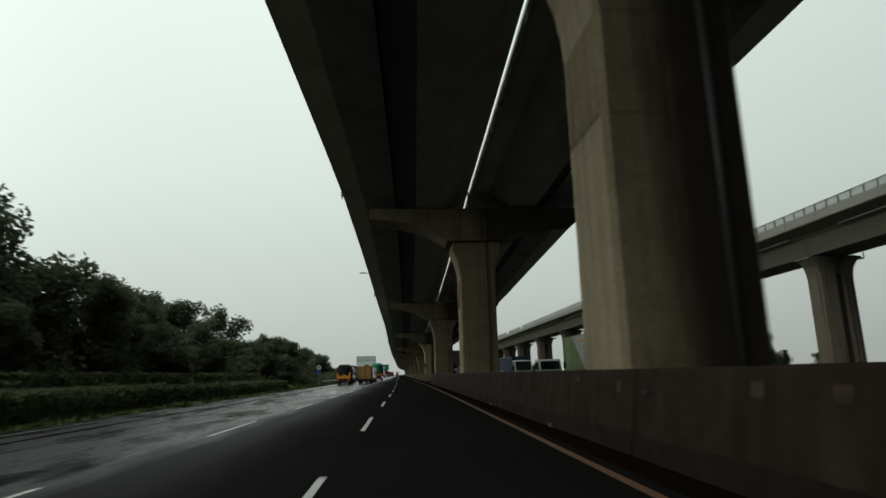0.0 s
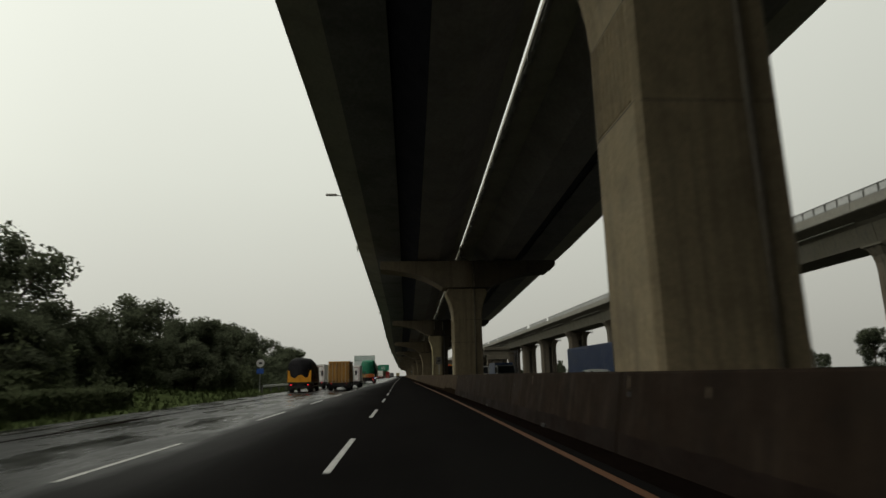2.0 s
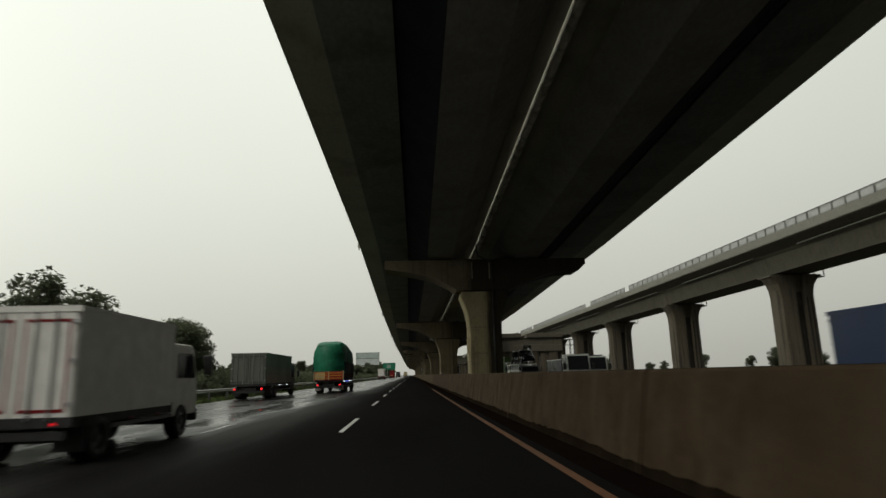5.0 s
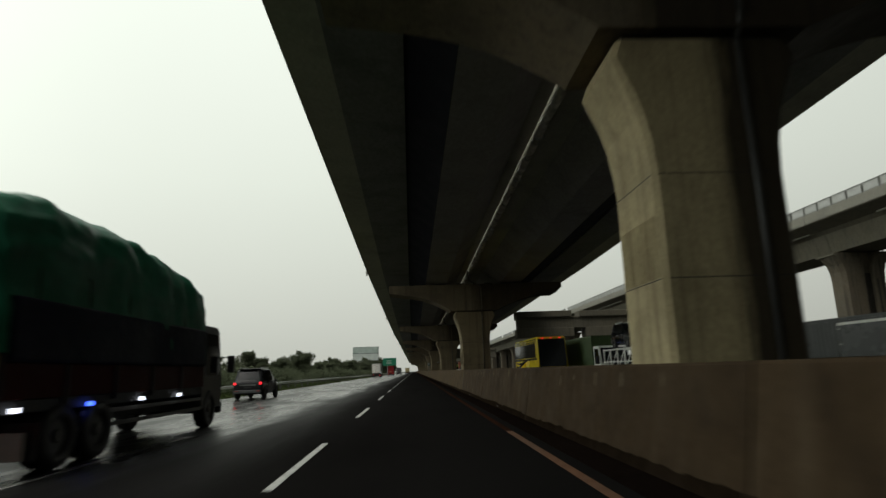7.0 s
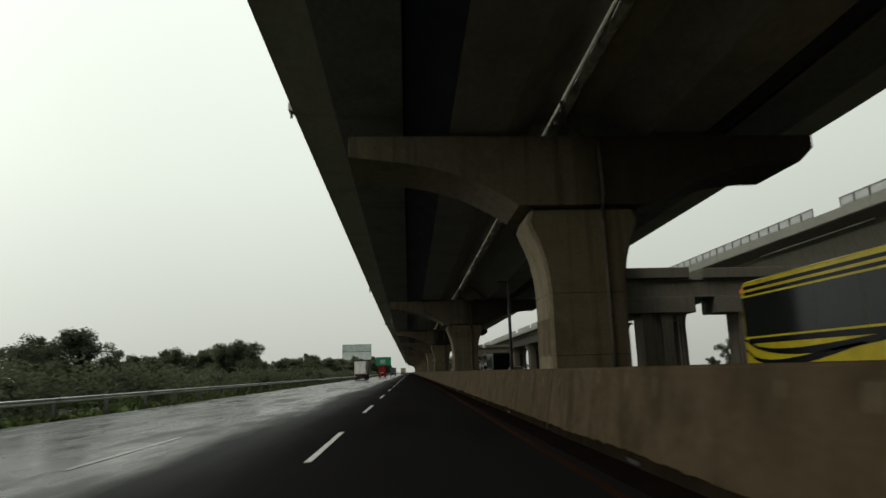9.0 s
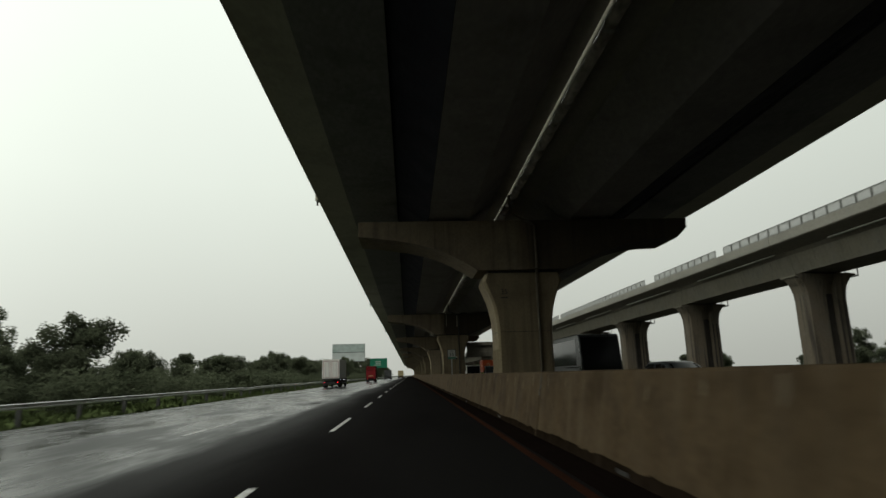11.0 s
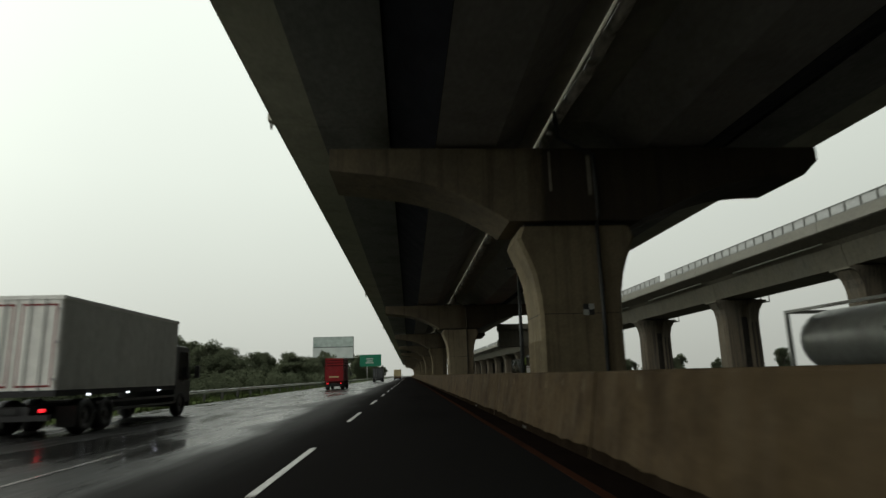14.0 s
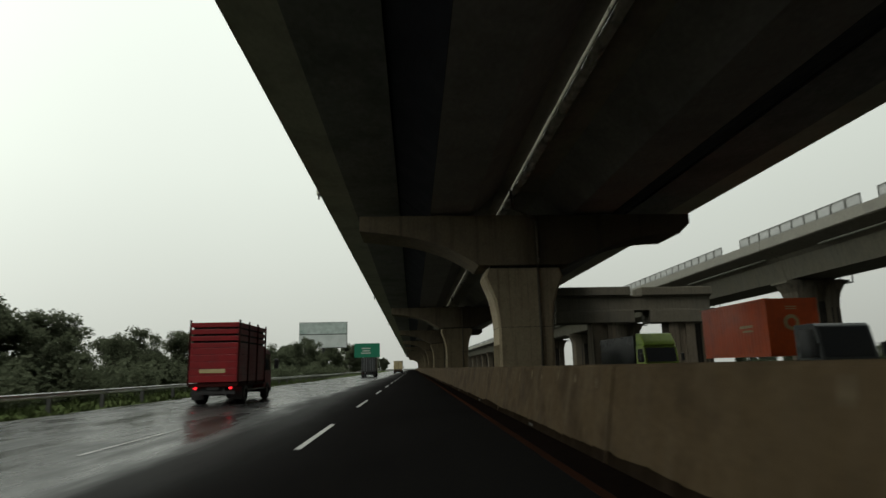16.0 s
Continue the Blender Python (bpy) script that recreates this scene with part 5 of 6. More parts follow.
def cab(t, y0, w, z1, colour, long=1.7):
    """A forward-control lorry cab whose back stands at y0."""
    h = w / 2
    bm = prism(bmesh.new(), [(y0, 0.5), (y0 + long - 0.05, 0.5), (y0 + long, 0.75), (y0 + long - 0.04, 1.35), (y0 + long - 0.32, z1 - 0.12), (y0 + long - 0.5, z1), (y0, z1)], -h, h, "x", bevel=0.04)
    c = part("cab", bm, P[colour], t)
    bm = prism(bmesh.new(), [(y0 + long - 0.035, 1.4), (y0 + long - 0.01, 1.4), (y0 + long - 0.3, z1 - 0.16), (y0 + long - 0.33, z1 - 0.16)], -h + 0.14, h - 0.14, "x")
    part("windscreen", bm, M["v_glass"], c)
    for sx in (-1, 1):
        a, b = sorted((sx * (h - 0.01), sx * (h + 0.012)))
        part("side_window", prism(bmesh.new(), [(y0 + 0.3, 1.38), (y0 + long - 0.22, 1.38), (y0 + long - 0.45, z1 - 0.22), (y0 + 0.3, z1 - 0.22)], a, b, "x"), M["v_glass"], c)
        a, b = sorted((sx * (h + 0.16), sx * (h + 0.36)))
        part("mirror", boxes((a, b, y0 + long - 0.05, y0 + long + 0.06, 1.45, 1.95), bevel=0.02), M["mirror"], c)
        bm = bmesh.new()
        tube(bm, (sx * h, y0 + long - 0.12, 1.9), (sx * (h + 0.2), y0 + long, 1.9), 0.018, 6)
        part("mirror_arm", bm, M["mirror"], c)
        part("headlamp", boxes((sx * (h - 0.25) - 0.16, sx * (h - 0.25) + 0.16, y0 + long - 0.06, y0 + long + 0.02, 0.72, 0.92), bevel=0.02), M["head"], c)
    part("bumper", boxes((-h, h, y0 + long - 0.1, y0 + long + 0.1, 0.32, 0.62), bevel=0.04), M["chassis"], c)
    part("grille", boxes((-h * 0.55, h * 0.55, y0 + long - 0.03, y0 + long + 0.025, 0.8, 1.2)), M["mirror"], c)
    return c


def running_gear(t, L, w, axles, r=0.46, lit=True):
    part("chassis", boxes((-0.45, -0.33, 0.1, L, 0.55, 0.78), (0.33, 0.45, 0.1, L, 0.55, 0.78), (-0.4, 0.4, 0.15, 0.3, 0.55, 0.78), (-0.4, 0.4, L * 0.5, L * 0.5 + 0.15, 0.55, 0.78)), M["chassis"], t)
    part("rear_bumper", boxes((-w / 2 + 0.1, w / 2 - 0.1, 0.05, 0.15, 0.42, 0.56), (-0.5, -0.42, 0.08, 0.14, 0.5, 0.75), (0.42, 0.5, 0.08, 0.14, 0.5, 0.75)), M["chassis"], t)
    for sx in (-1, 1):
        for i, y in enumerate(axles):
            wheel(t, sx * (w / 2 - 0.17), y, r, 0.3 if y > L * 0.6 else 0.42)
        part("mud_flap", boxes((sx * (w / 2 - 0.2) - 0.26, sx * (w / 2 - 0.2) + 0.26, axles[0] - r - 0.16, axles[0] - r - 0.14, 0.2, 0.75)), M["mirror"], t)
        part("tail_lamp", boxes((sx * (w / 2 - 0.28) - 0.065, sx * (w / 2 - 0.28) + 0.065, 0.02, 0.08, 0.63, 0.72), bevel=0.02), M["tail_red" if lit else "tail_dull"], t)
        part("side_guard", boxes((sx * (w / 2 - 0.06) - 0.02, sx * (w / 2 - 0.06) + 0.02, axles[0] + r + 0.2, axles[-1] - r - 0.2, 0.5, 0.58), (sx * (w / 2 - 0.06) - 0.02, sx * (w / 2 - 0.06) + 0.02, axles[0] + r + 0.2, axles[-1] - r - 0.2, 0.75, 0.83)), M["rim"], t)
    part("axle", boxes(*[(-w / 2 + 0.3, w / 2 - 0.3, y - 0.07, y + 0.07, r - 0.07, r + 0.07) for y in axles]), M["chassis"], t)
    part("number_plate", boxes((-0.25, 0.25, 0.03, 0.05, 0.6, 0.73)), M["mirror"], t)


def box_body(t, L, w, z0, z1, colour, doors=True, ribs=0, trim=None):
    h = w / 2
    b = part("box_body", boxes((-h, h, 0.06, L, z0, z1), bevel=0.025), P[colour], t)
    fr = P[trim or colour]
    part("roof_rail", boxes((-h - 0.02, h + 0.02, 0.02, 0.1, z1 - 0.09, z1 + 0.015), (-h - 0.02, -h + 0.05, 0.1, L, z1 - 0.07, z1 + 0.015), (h - 0.05, h + 0.02, 0.1, L, z1 - 0.07, z1 + 0.015)), fr, b)
    part("sill", boxes((-h - 0.015, h + 0.015, 0.02, L, z0 - 0.1, z0 + 0.06)), M["chassis"], b)
    if doors:
        for sx in (-1, 1):
            a, c = sorted((sx * 0.015, sx * (h - 0.05)))
            d = part("rear_door", boxes((a, c, 0.03, 0.065, z0 + 0.06, z1 - 0.1), bevel=0.008), P[colour], b)
            for k in (0.28, 0.62):
                bm = bmesh.new()
                tube(bm, (sx * k * h, 0.0, z0 + 0.02), (sx * k * h, 0.0, z1 - 0.08), 0.018, 6)
                part("lock_rod", bm, M["galv"], d)
            part("hinge", boxes(*[(sx * (h - 0.06) - 0.05, sx * (h - 0.06) + 0.05, 0.012, 0.03, z0 + q * (z1 - z0), z0 + q * (z1 - z0) + 0.07) for q in (0.12, 0.5, 0.85)]), M["galv"], d)
            part("door_seal", boxes((a + 0.08, c - 0.08, 0.024, 0.031, z0 + 0.14, z0 + 0.19), (a + 0.08, c - 0.08, 0.024, 0.031, z1 - 0.26, z1 - 0.21), (a + 0.08, a + 0.12, 0.024, 0.031, z0 + 0.19, z1 - 0.26), (c - 0.12, c - 0.08, 0.024, 0.031, z0 + 0.19, z1 - 0.26)), M["tail_dull"] if colour == "white" else M["chassis"], d)
    for i in range(ribs):
        y = 0.2 + (L - 0.4) * i / max(ribs - 1, 1)
        for sx in (-1, 1):
            part("side_rib", boxes((sx * (h + 0.008) - 0.014, sx * (h + 0.008) + 0.014, y - 0.04, y + 0.04, z0 + 0.08, z1 - 0.1)), P[colour], b)
    return b


def lorry(label, x, y, L, w, z0, z1, body, cab_col, cab_top=None, oncoming=False, ribs=0, doors=True, lit=True, trim=None, group="lorries"):
    t = thing("box_lorry", label, "lorry", group, at=(x, y, 0))
    if oncoming:
        t.rotation_euler = (0, 0, math.pi)
    rr = 0.38 if w < 2.1 else 0.46
    axles = [L * 0.22, L + 0.75] if L < 6.5 else [L * 0.2, L * 0.2 + 1.15, L + 0.8]
    running_gear(t, L + 1.6, w, axles, rr, lit)
    if body:
        box_body(t, L, w, z0, z1, body, doors, ribs, trim)
    cab(t, L + 0.12, w - 0.12, cab_top or min(z1 - 0.2, 2.7), cab_col)
    for k in range(3):
        for sx in (-1, 1):
            part("marker_lamp", boxes((sx * (w / 2 + 0.01) - 0.015, sx * (w / 2 + 0.01) + 0.015, L * (0.2 + 0.3 * k), L * (0.2 + 0.3 * k) + 0.12, z0 - 0.12, z0 - 0.06)), M["marker" if L > 6.5 else "tail_dull"], t)
    return t


def tarp_shell(L, w, z0, z1, seed, bulge=0.12, round_=0.5, hang=0.0, slope=0.28):
    """A slack tarpaulin drawn over a load: rounded ridge, folds and an uneven hem."""
    rng = random.Random(seed)
    bm = bmesh.new()
    nu, nv = 60, 44
    grid = []
    for j in range(nv + 1):
        v = j / nv
        y = v * L
        fall = 1 - slope * max(0, (v - 0.45) / 0.55) ** 1.6 - 0.10 * max(0, (0.16 - v) / 0.16) ** 2
        row = []
        for i in range(nu + 1):
            a = math.pi * i / nu
            c, s_ = math.cos(a), math.sin(a)
            px = -math.copysign(abs(c) ** round_, c) * (w / 2 + bulge * s_)
            hem = z0 - hang * (0.5 + 0.5 * noise.noise(Vector((y * 1.3, c * 3, seed))))
            pz = hem + (z1 - z0) * fall * abs(s_) ** 0.62
            crease = 0.5 - abs(noise.noise(Vector((px * 1.4, y * 1.1, pz * 1.6 + seed))))
            sharp = 0.5 - abs(noise.noise(Vector((px * 2.6, y * 2.4, pz * 2.9 + seed))))
            fold = 0.14 * crease * crease + 0.1 * sharp * sharp + 0.07 * noise.noise(Vector((px * 1.2, y * 2.2, pz * 0.9 + seed))) + 0.05 * math.sin(y * 3.1 + seed) * (1 - s_) + 0.03 * noise.noise(Vector((px * 5, y * 5, pz * 4)))
            row.append(bm.verts.new((px * (1 + fold), y + 0.05 * noise.noise(Vector((px * 2, pz * 2, seed))), pz + fold * 0.6)))
        grid.append(row)
    for r0, r1 in zip(grid, grid[1:]):
        for i in range(nu):
            bm.faces.new((r0[i], r0[i + 1], r1[i + 1], r1[i]))
    for row in (grid[0], grid[-1]):
        bm.faces.new(row)
    return bm


# green tarpaulin lorry
t = thing("tarpaulin_lorry", "loaded lorry under a slack wet green tarpaulin, painted tailgate", "lorry", "lorries", at=(-5.1, 195.4, 0))
running_gear(t, 9.8, 2.4, [1.7, 2.9, 8.95], 0.5)
part("flatbed", boxes((-1.2, 1.2, 0, 8.2, 0.9, 1.1), bevel=0.02), M["chassis"], t)
for sx in (-1, 1):
    for k in range(5):
        a, b = sorted((sx * 1.19, sx * 1.24))
        part("drop_side", boxes((a, b, 0.1 + 1.62 * k, 1.68 + 1.62 * k, 1.1, 1.75), bevel=0.01), P["dark_red"], t)
        part("side_stake", boxes((sx * 1.25 - 0.03, sx * 1.25 + 0.03, 0.05 + 1.62 * k, 0.13 + 1.62 * k, 1.0, 1.9)), M["chassis"], t)
tg = part("tailgate", boxes((-1.2, 1.2, -0.06, 0.0, 1.05, 1.78), bevel=0.012), P["red"], t, "red tailgate with cream and yellow panels")
part("cream_panel", boxes((-1.12, -0.32, -0.075, -0.06, 1.12, 1.72)), P["cream"], tg)
for z in (1.2, 1.42, 1.62):
    part("yellow_stripe", boxes((-1.15, 1.12, -0.082, -0.075, z, z + 0.05)), P["amber"], tg)
part("tailgate_post", boxes((-1.24, -1.18, -0.08, 0.04, 1.0, 1.85), (1.18, 1.24, -0.08, 0.04, 1.0, 1.85), (-0.02, 0.04, -0.085, 0, 1.05, 1.8)), P["cream"], tg)
part("tarpaulin", tarp_shell(8.2, 2.5, 1.75, 4.35, 3, 0.1, 0.42, 0.12, 0.17), P["tarp_green"], t, "slack wet green tarpaulin with folds", smooth=True)
part("tarpaulin_skirt", boxes((-1.36, 1.36, 0.15, 8.0, 1.62, 2.55), bevel=0.05), P["tarp_navy"], t, "navy black under-sheet below the tarpaulin")
for k in range(5):
    bm = bmesh.new()
    pts = [(-1.32, 0.7 + 1.45 * k, 1.75), (-1.28, 0.72 + 1.45 * k, 3.0), (-0.7, 0.75 + 1.45 * k, 4.18 - 0.16 * max(0, k - 2)), (0.7, 0.75 + 1.45 * k, 4.18 - 0.16 * max(0, k - 2)), (1.28, 0.72 + 1.45 * k, 3.0), (1.32, 0.7 + 1.45 * k, 1.75)]
    for p, q in zip(pts, pts[1:]):
        tube(bm, p, q, 0.014, 5)
    part("rope", bm, M["chassis"], t)
cab(t, 8.3, 2.3, 2.75, "grey")
for k in range(4):
    part("marker_lamp", boxes((1.24, 1.28, 0.4 + 2.0 * k, 0.55 + 2.0 * k, 0.92, 0.99)), M["blue_led" if k == 1 else "marker"], t)
for x0, x1 in ((-1.15, -0.72), (0.72, 1.15)):
    part("white_mud_flap", boxes((x0, x1, 0.9, 0.93, 0.22, 0.62)), P["pale"], t)

# dark tarpaulin lorry with an amber tailgate
t = thing("tarpaulin_lorry", "small lorry under a black tarpaulin with scalloped amber tailgate", "lorry", "lorries", at=(-8.0, 136.8, 0))
running_gear(t, 6.2, 2.1, [1.2, 5.3], 0.42)
part("flatbed", boxes((-1.05, 1.05, 0, 4.4, 0.75, 0.92), bevel=0.02), M["chassis"], t)
bm = bmesh.new()
hem = [(-1.06, 0.92)] + [(-1.06, 1.95), (-0.92, 1.95), (-0.8, 1.45), (-0.55, 1.28), (-0.35, 1.3), (-0.15, 1.5), (0.15, 1.58), (0.4, 1.42), (0.55, 1.26), (0.78, 1.4), (0.92, 1.95), (1.06, 1.95)] + [(1.06, 0.92)]
prism(bm, hem, -0.05, 0.0)
part("tailgate", bm, P["amber"], t, "amber tailgate, scalloped by the hanging cover")
for sx in (-1, 1):
    for k in range(3):
        part("drop_side", boxes((sx * 1.05 - 0.025, sx * 1.05 + 0.025, 0.1 + 1.45 * k, 1.5 + 1.45 * k, 0.95, 1.7), bevel=0.01), P["dark_red"], t)
part("tarpaulin", tarp_shell(4.4, 2.08, 1.2, 3.15, 8, 0.06, 0.4, 0.2), P["tarp_black"], t, "wet black tarpaulin bulging over the load", smooth=True)
cab(t, 4.5, 1.95, 2.3, "dark_red", 1.6)

# caged red lorry
t = thing("cage_lorry", "red lorry with a slatted cage body and lit tail lamps", "lorry", "lorries", at=(-6.35, 403.8, 0))
running_gear(t, 6.4, 2.0, [1.2, 5.5], 0.4)
part("flatbed", boxes((-1.0, 1.0, 0, 4.6, 0.72, 0.88), bevel=0.02), P["dark_red"], t)
for k in range(9):
    z = 0.92 + k * 0.285
    tall_ = 0.275 if k < 5 else 0.2
    part("rear_slat", boxes((-0.98, 0.98, -0.04, 0.0, z, z + tall_), bevel=0.01), P["red"], t)
    for sx in (-1, 1):
        part("side_slat", boxes((sx * 0.99 - 0.02, sx * 0.99 + 0.02, 0.04, 4.56, z, z + tall_), bevel=0.01), P["red"], t)
for y in (0.0, 1.5, 3.0, 4.55):
    for sx in (-1, 1):
        part("stake", boxes((sx * 1.02 - 0.03, sx * 1.02 + 0.03, y - 0.05, y + 0.05, 0.8, 3.5)), P["dark_red"], t)
part("load_cover", boxes((-0.94, 0.94, 0.06, 4.5, 0.9, 3.3), bevel=0.06), P["tarp_black"], t)
part("lettering_bar", boxes((-0.55, 0.5, -0.055, -0.041, 1.3, 1.46)), P["cream"], t)
cab(t, 4.7, 1.9, 2.4, "red", 1.6)

lorry("small lorry with a plain ochre box body", -4.9, 141.2, 4.1, 2.05, 0.72, 2.8, "ochre", "grey", 2.3, ribs=9)
lorry("small lorry with a white box body", -4.7, 154.0, 4.2, 1.95, 0.72, 2.6, "white", "white", 2.2)
lorry("small white box lorry with lit tail lamps in the outer lane", -8.6, 151.5, 4.2, 1.95, 0.72, 2.75, "white", "white", 2.2)
lorry("dull grey-green box lorry in the outer lane", -8.9, 184.5, 8.6, 2.3, 0.95, 3.0, "grey_green", "grey", 2.5, ribs=0)
skin = lorry("long lorry with pale box body and red-edged white doors", -8.35, 352.2, 8.1, 2.25, 1.12, 3.62, "white", "grey", 2.7, ribs=0)
for sx in (-1, 1):
    for k in range(6):
        part("side_panel", boxes((sx * 1.13 - 0.006, sx * 1.13 + 0.006, 0.14 + 1.32 * k, 1.44 + 1.32 * k, 1.2, 3.52)), P["sheet"], skin, "grey side panel")
lorry("far pale yellow lorry in the middle lane", -2.0, 545, 7.0, 2.4, 1.0, 3.4, "cream", "amber", 2.6, lit=False)
lorry("far dark grey box lorry", -5.4, 480, 6.0, 2.3, 0.9, 3.2, "grey", "white", 2.5, lit=False)


def car(label, x, y, colour, oncoming=False, tall=0.0, L=4.4, lit=True):
    """A car lofted from cross sections, its glass let in over the cabin's faces."""
    t = thing("car", label, "car", "cars", at=(x, y, 0))
    if oncoming:
        t.rotation_euler = (0, 0, math.pi)
    h = 0.87
    top = 1.43 + tall
    if tall:
        # hatch: tail, sill of the rear glass, roof, screen, bonnet, nose (along, belt, roof, width)
        prof = [(0.0, 0.62, 0.64, 0.86), (0.05, 0.98, 1.02, 0.95), (0.13, 1.04, 1.1, 0.97), (0.4, 1.06, top - 0.09, 1.0), (0.62, 1.06, top - 0.01, 1.0), (1.5, 1.04, top, 1.0), (L - 2.2, 1.02, top - 0.02, 1.0), (L - 1.85, 1.01, top - 0.1, 1.0), (L - 1.05, 0.99, 1.05, 0.99), (L - 0.35, 0.88, 0.94, 0.95), (L - 0.06, 0.74, 0.78, 0.86), (L, 0.6, 0.62, 0.78)]
        rear, front = 2, 7
    else:
        prof = [(0.0, 0.6, 0.62, 0.84), (0.05, 0.86, 0.9, 0.93), (0.5, 0.95, 1.0, 0.97), (1.1, 0.97, top - 0.08, 1.0), (1.35, 0.97, top - 0.01, 1.0), (1.9, 0.96, top, 1.0), (L - 2.1, 0.95, top - 0.03, 1.0), (L - 1.85, 0.94, top - 0.1, 1.0), (L - 1.05, 0.92, 0.97, 0.99), (L - 0.35, 0.82, 0.87, 0.95), (L - 0.06, 0.7, 0.74, 0.86), (L, 0.58, 0.6, 0.78)]
        rear, front = 2, 7
    rings = []
    for yy, belt, roof, k in prof:
        w = h * k
        high = max(0.0, min(1.0, (roof - belt) / 0.4))
        hr = w * (0.95 - 0.15 * high)
        low = 0.3 + (0.12 if yy < 0.03 or yy > L - 0.03 else 0.0)
        half = [(w * 0.86, low), (w * 0.98, low + 0.1), (w, (low + belt) / 2 + 0.05), (w * 0.985, belt - 0.03), (w * 0.96, belt), (hr, roof - 0.05 * high - 0.01), (hr - 0.1, roof), (hr * 0.5, roof + 0.025)]
        rings.append([(q, yy, z) for q, z in half] + [(-q, yy, z) for q, z in half[::-1]])
    bm = bmesh.new()
    vs = [[bm.verts.new(p) for p in r] for r in rings]
    n = len(rings[0])
    for r0, r1 in zip(vs, vs[1:]):
        for j in range(n):
            bm.faces.new((r0[j], r0[(j + 1) % n], r1[(j + 1) % n], r1[j]))
    bm.faces.new(vs[0][::-1]), bm.faces.new(vs[-1])
    part("body", bm, P[colour], t, smooth=True)

    def pane(name, corners, inset):
        """A glass panel over four corners, drawn in from its edges and lifted off them."""
        p = [Vector(q) for q in corners]
        mid_ = sum(p, Vector()) / 4
        nrm = (p[2] - p[0]).cross(p[3] - p[1]).normalized()
        if nrm.dot(mid_ - Vector((0, L / 2, 0.9))) < 0:
            nrm = -nrm
        q = [mid_ + (v - mid_) * inset for v in p]
        bm_ = bmesh.new()
        f0, f1 = [bm_.verts.new(v + nrm * 0.012) for v in q], [bm_.verts.new(v - nrm * 0.03) for v in q]
        bm_.faces.new(f0), bm_.faces.new(f1[::-1])
        for i in range(4):
            bm_.faces.new((f0[i], f0[(i + 1) % 4], f1[(i + 1) % 4], f1[i]))
        part(name, bm_, M["v_glass"], t)

    pane("rear_window", (rings[rear][6], rings[rear][9], rings[rear + 1][9], rings[rear + 1][6]), 0.92)
    pane("windscreen", (rings[front][6], rings[front][9], rings[front + 1][9], rings[front + 1][6]), 0.94)
    for j0, j1 in ((4, 5), (11, 10)):
        for i in range(rear + 1, front):
            pane("side_window", (rings[i][j0], rings[i][j1], rings[i + 1][j1], rings[i + 1][j0]), 0.9 if rings[i + 1][0][1] - rings[i][0][1] > 0.5 else 0.8)
    for sx in (-1, 1):
        for yy in (0.8, L - 0.85):
            wheel(t, sx * (h - 0.09), yy, 0.33, 0.2)
        part("tail_lamp", boxes((sx * (h - 0.13) - 0.07, sx * (h - 0.13) + 0.07, -0.0, 0.1, 0.86, 1.0) if tall else (sx * (h - 0.2) - 0.13, sx * (h - 0.2) + 0.13, -0.0, 0.08, 0.7, 0.84), bevel=0.015), M["tail_red" if lit else "tail_dull"], t)
        part("headlamp", boxes((sx * (h - 0.26) - 0.14, sx * (h - 0.26) + 0.14, L - 0.1, L - 0.02, 0.6, 0.72), bevel=0.02), M["head" if lit else "galv"], t)
        part("wing_mirror", boxes((sx * (h + 0.06) - 0.08, sx * (h + 0.06) + 0.08, L - 1.6, L - 1.45, 0.98, 1.12), bevel=0.03), P[colour], t)
    if tall > 0.3:
        part("spoiler", boxes((-0.62, 0.62, 0.22, 0.6, top - 0.06, top + 0.0), bevel=0.02), P[colour], t)
        part("rear_wiper", tube(bmesh.new(), (-0.05, 0.16, 1.14), (0.36, 0.2, 1.24), 0.012, 6), M["mirror"], t)
        for sx in (-1, 1):
            part("roof_rail", tube(bmesh.new(), (sx * 0.6, 0.75, top + 0.06), (sx * 0.6, L - 2.2, top + 0.04), 0.025, 6), M["galv"], t)
            part("door_handle", boxes(*[(sx * h - 0.02, sx * h + 0.02, q, q + 0.18, 0.9, 0.93) for q in (1.5, 2.5)]), M["galv"], t)
            for yy in (0.8, L - 0.85):
                arch = [(yy + 0.42 * math.cos(q * 0.314), 0.33 + 0.42 * math.sin(q * 0.314)) for q in range(11)] + [(yy + 0.35 * math.cos(q * 0.314), 0.33 + 0.35 * math.sin(q * 0.314)) for q in range(10, -1, -1)]
                lo_, hi_ = sorted((sx * (h - 0.03), sx * (h + 0.015)))
                part("wheel_arch", prism(bmesh.new(), arch, lo_, hi_, "x"), M["chassis"], t)
            part("reflector", boxes((sx * 0.62 - 0.1, sx * 0.62 + 0.1, -0.065, -0.05, 0.47, 0.52)), M["tail_dull"], t)
    part("rear_bumper", boxes((-h + 0.1, h - 0.1, -0.06, 0.08, 0.36, 0.56), bevel=0.04), P["grey"], t)
    part("chrome_strip", boxes((-0.45, 0.45, -0.012, 0.06, 0.82, 0.86)), M["galv"], t)
    part("number_plate", boxes((-0.22, 0.22, -0.015, 0.05, 0.66, 0.76)), M["mirror"], t)
    return t


car("black people carrier with lit tail lamps", -8.0, 223.4, "black", tall=0.36, L=4.6)
# the opposite carriageway: oncoming
car("silver grey saloon car", 13.4, 119.5, "silver", True)
car("plain white saloon car", 13.4, 347.5, "white", True)
car("dark grey hatchback car", 13.4, 299.0, "grey", True, 0.15)
car("white car with a dark roof", 13.2, 213.0, "white", True, 0.1)


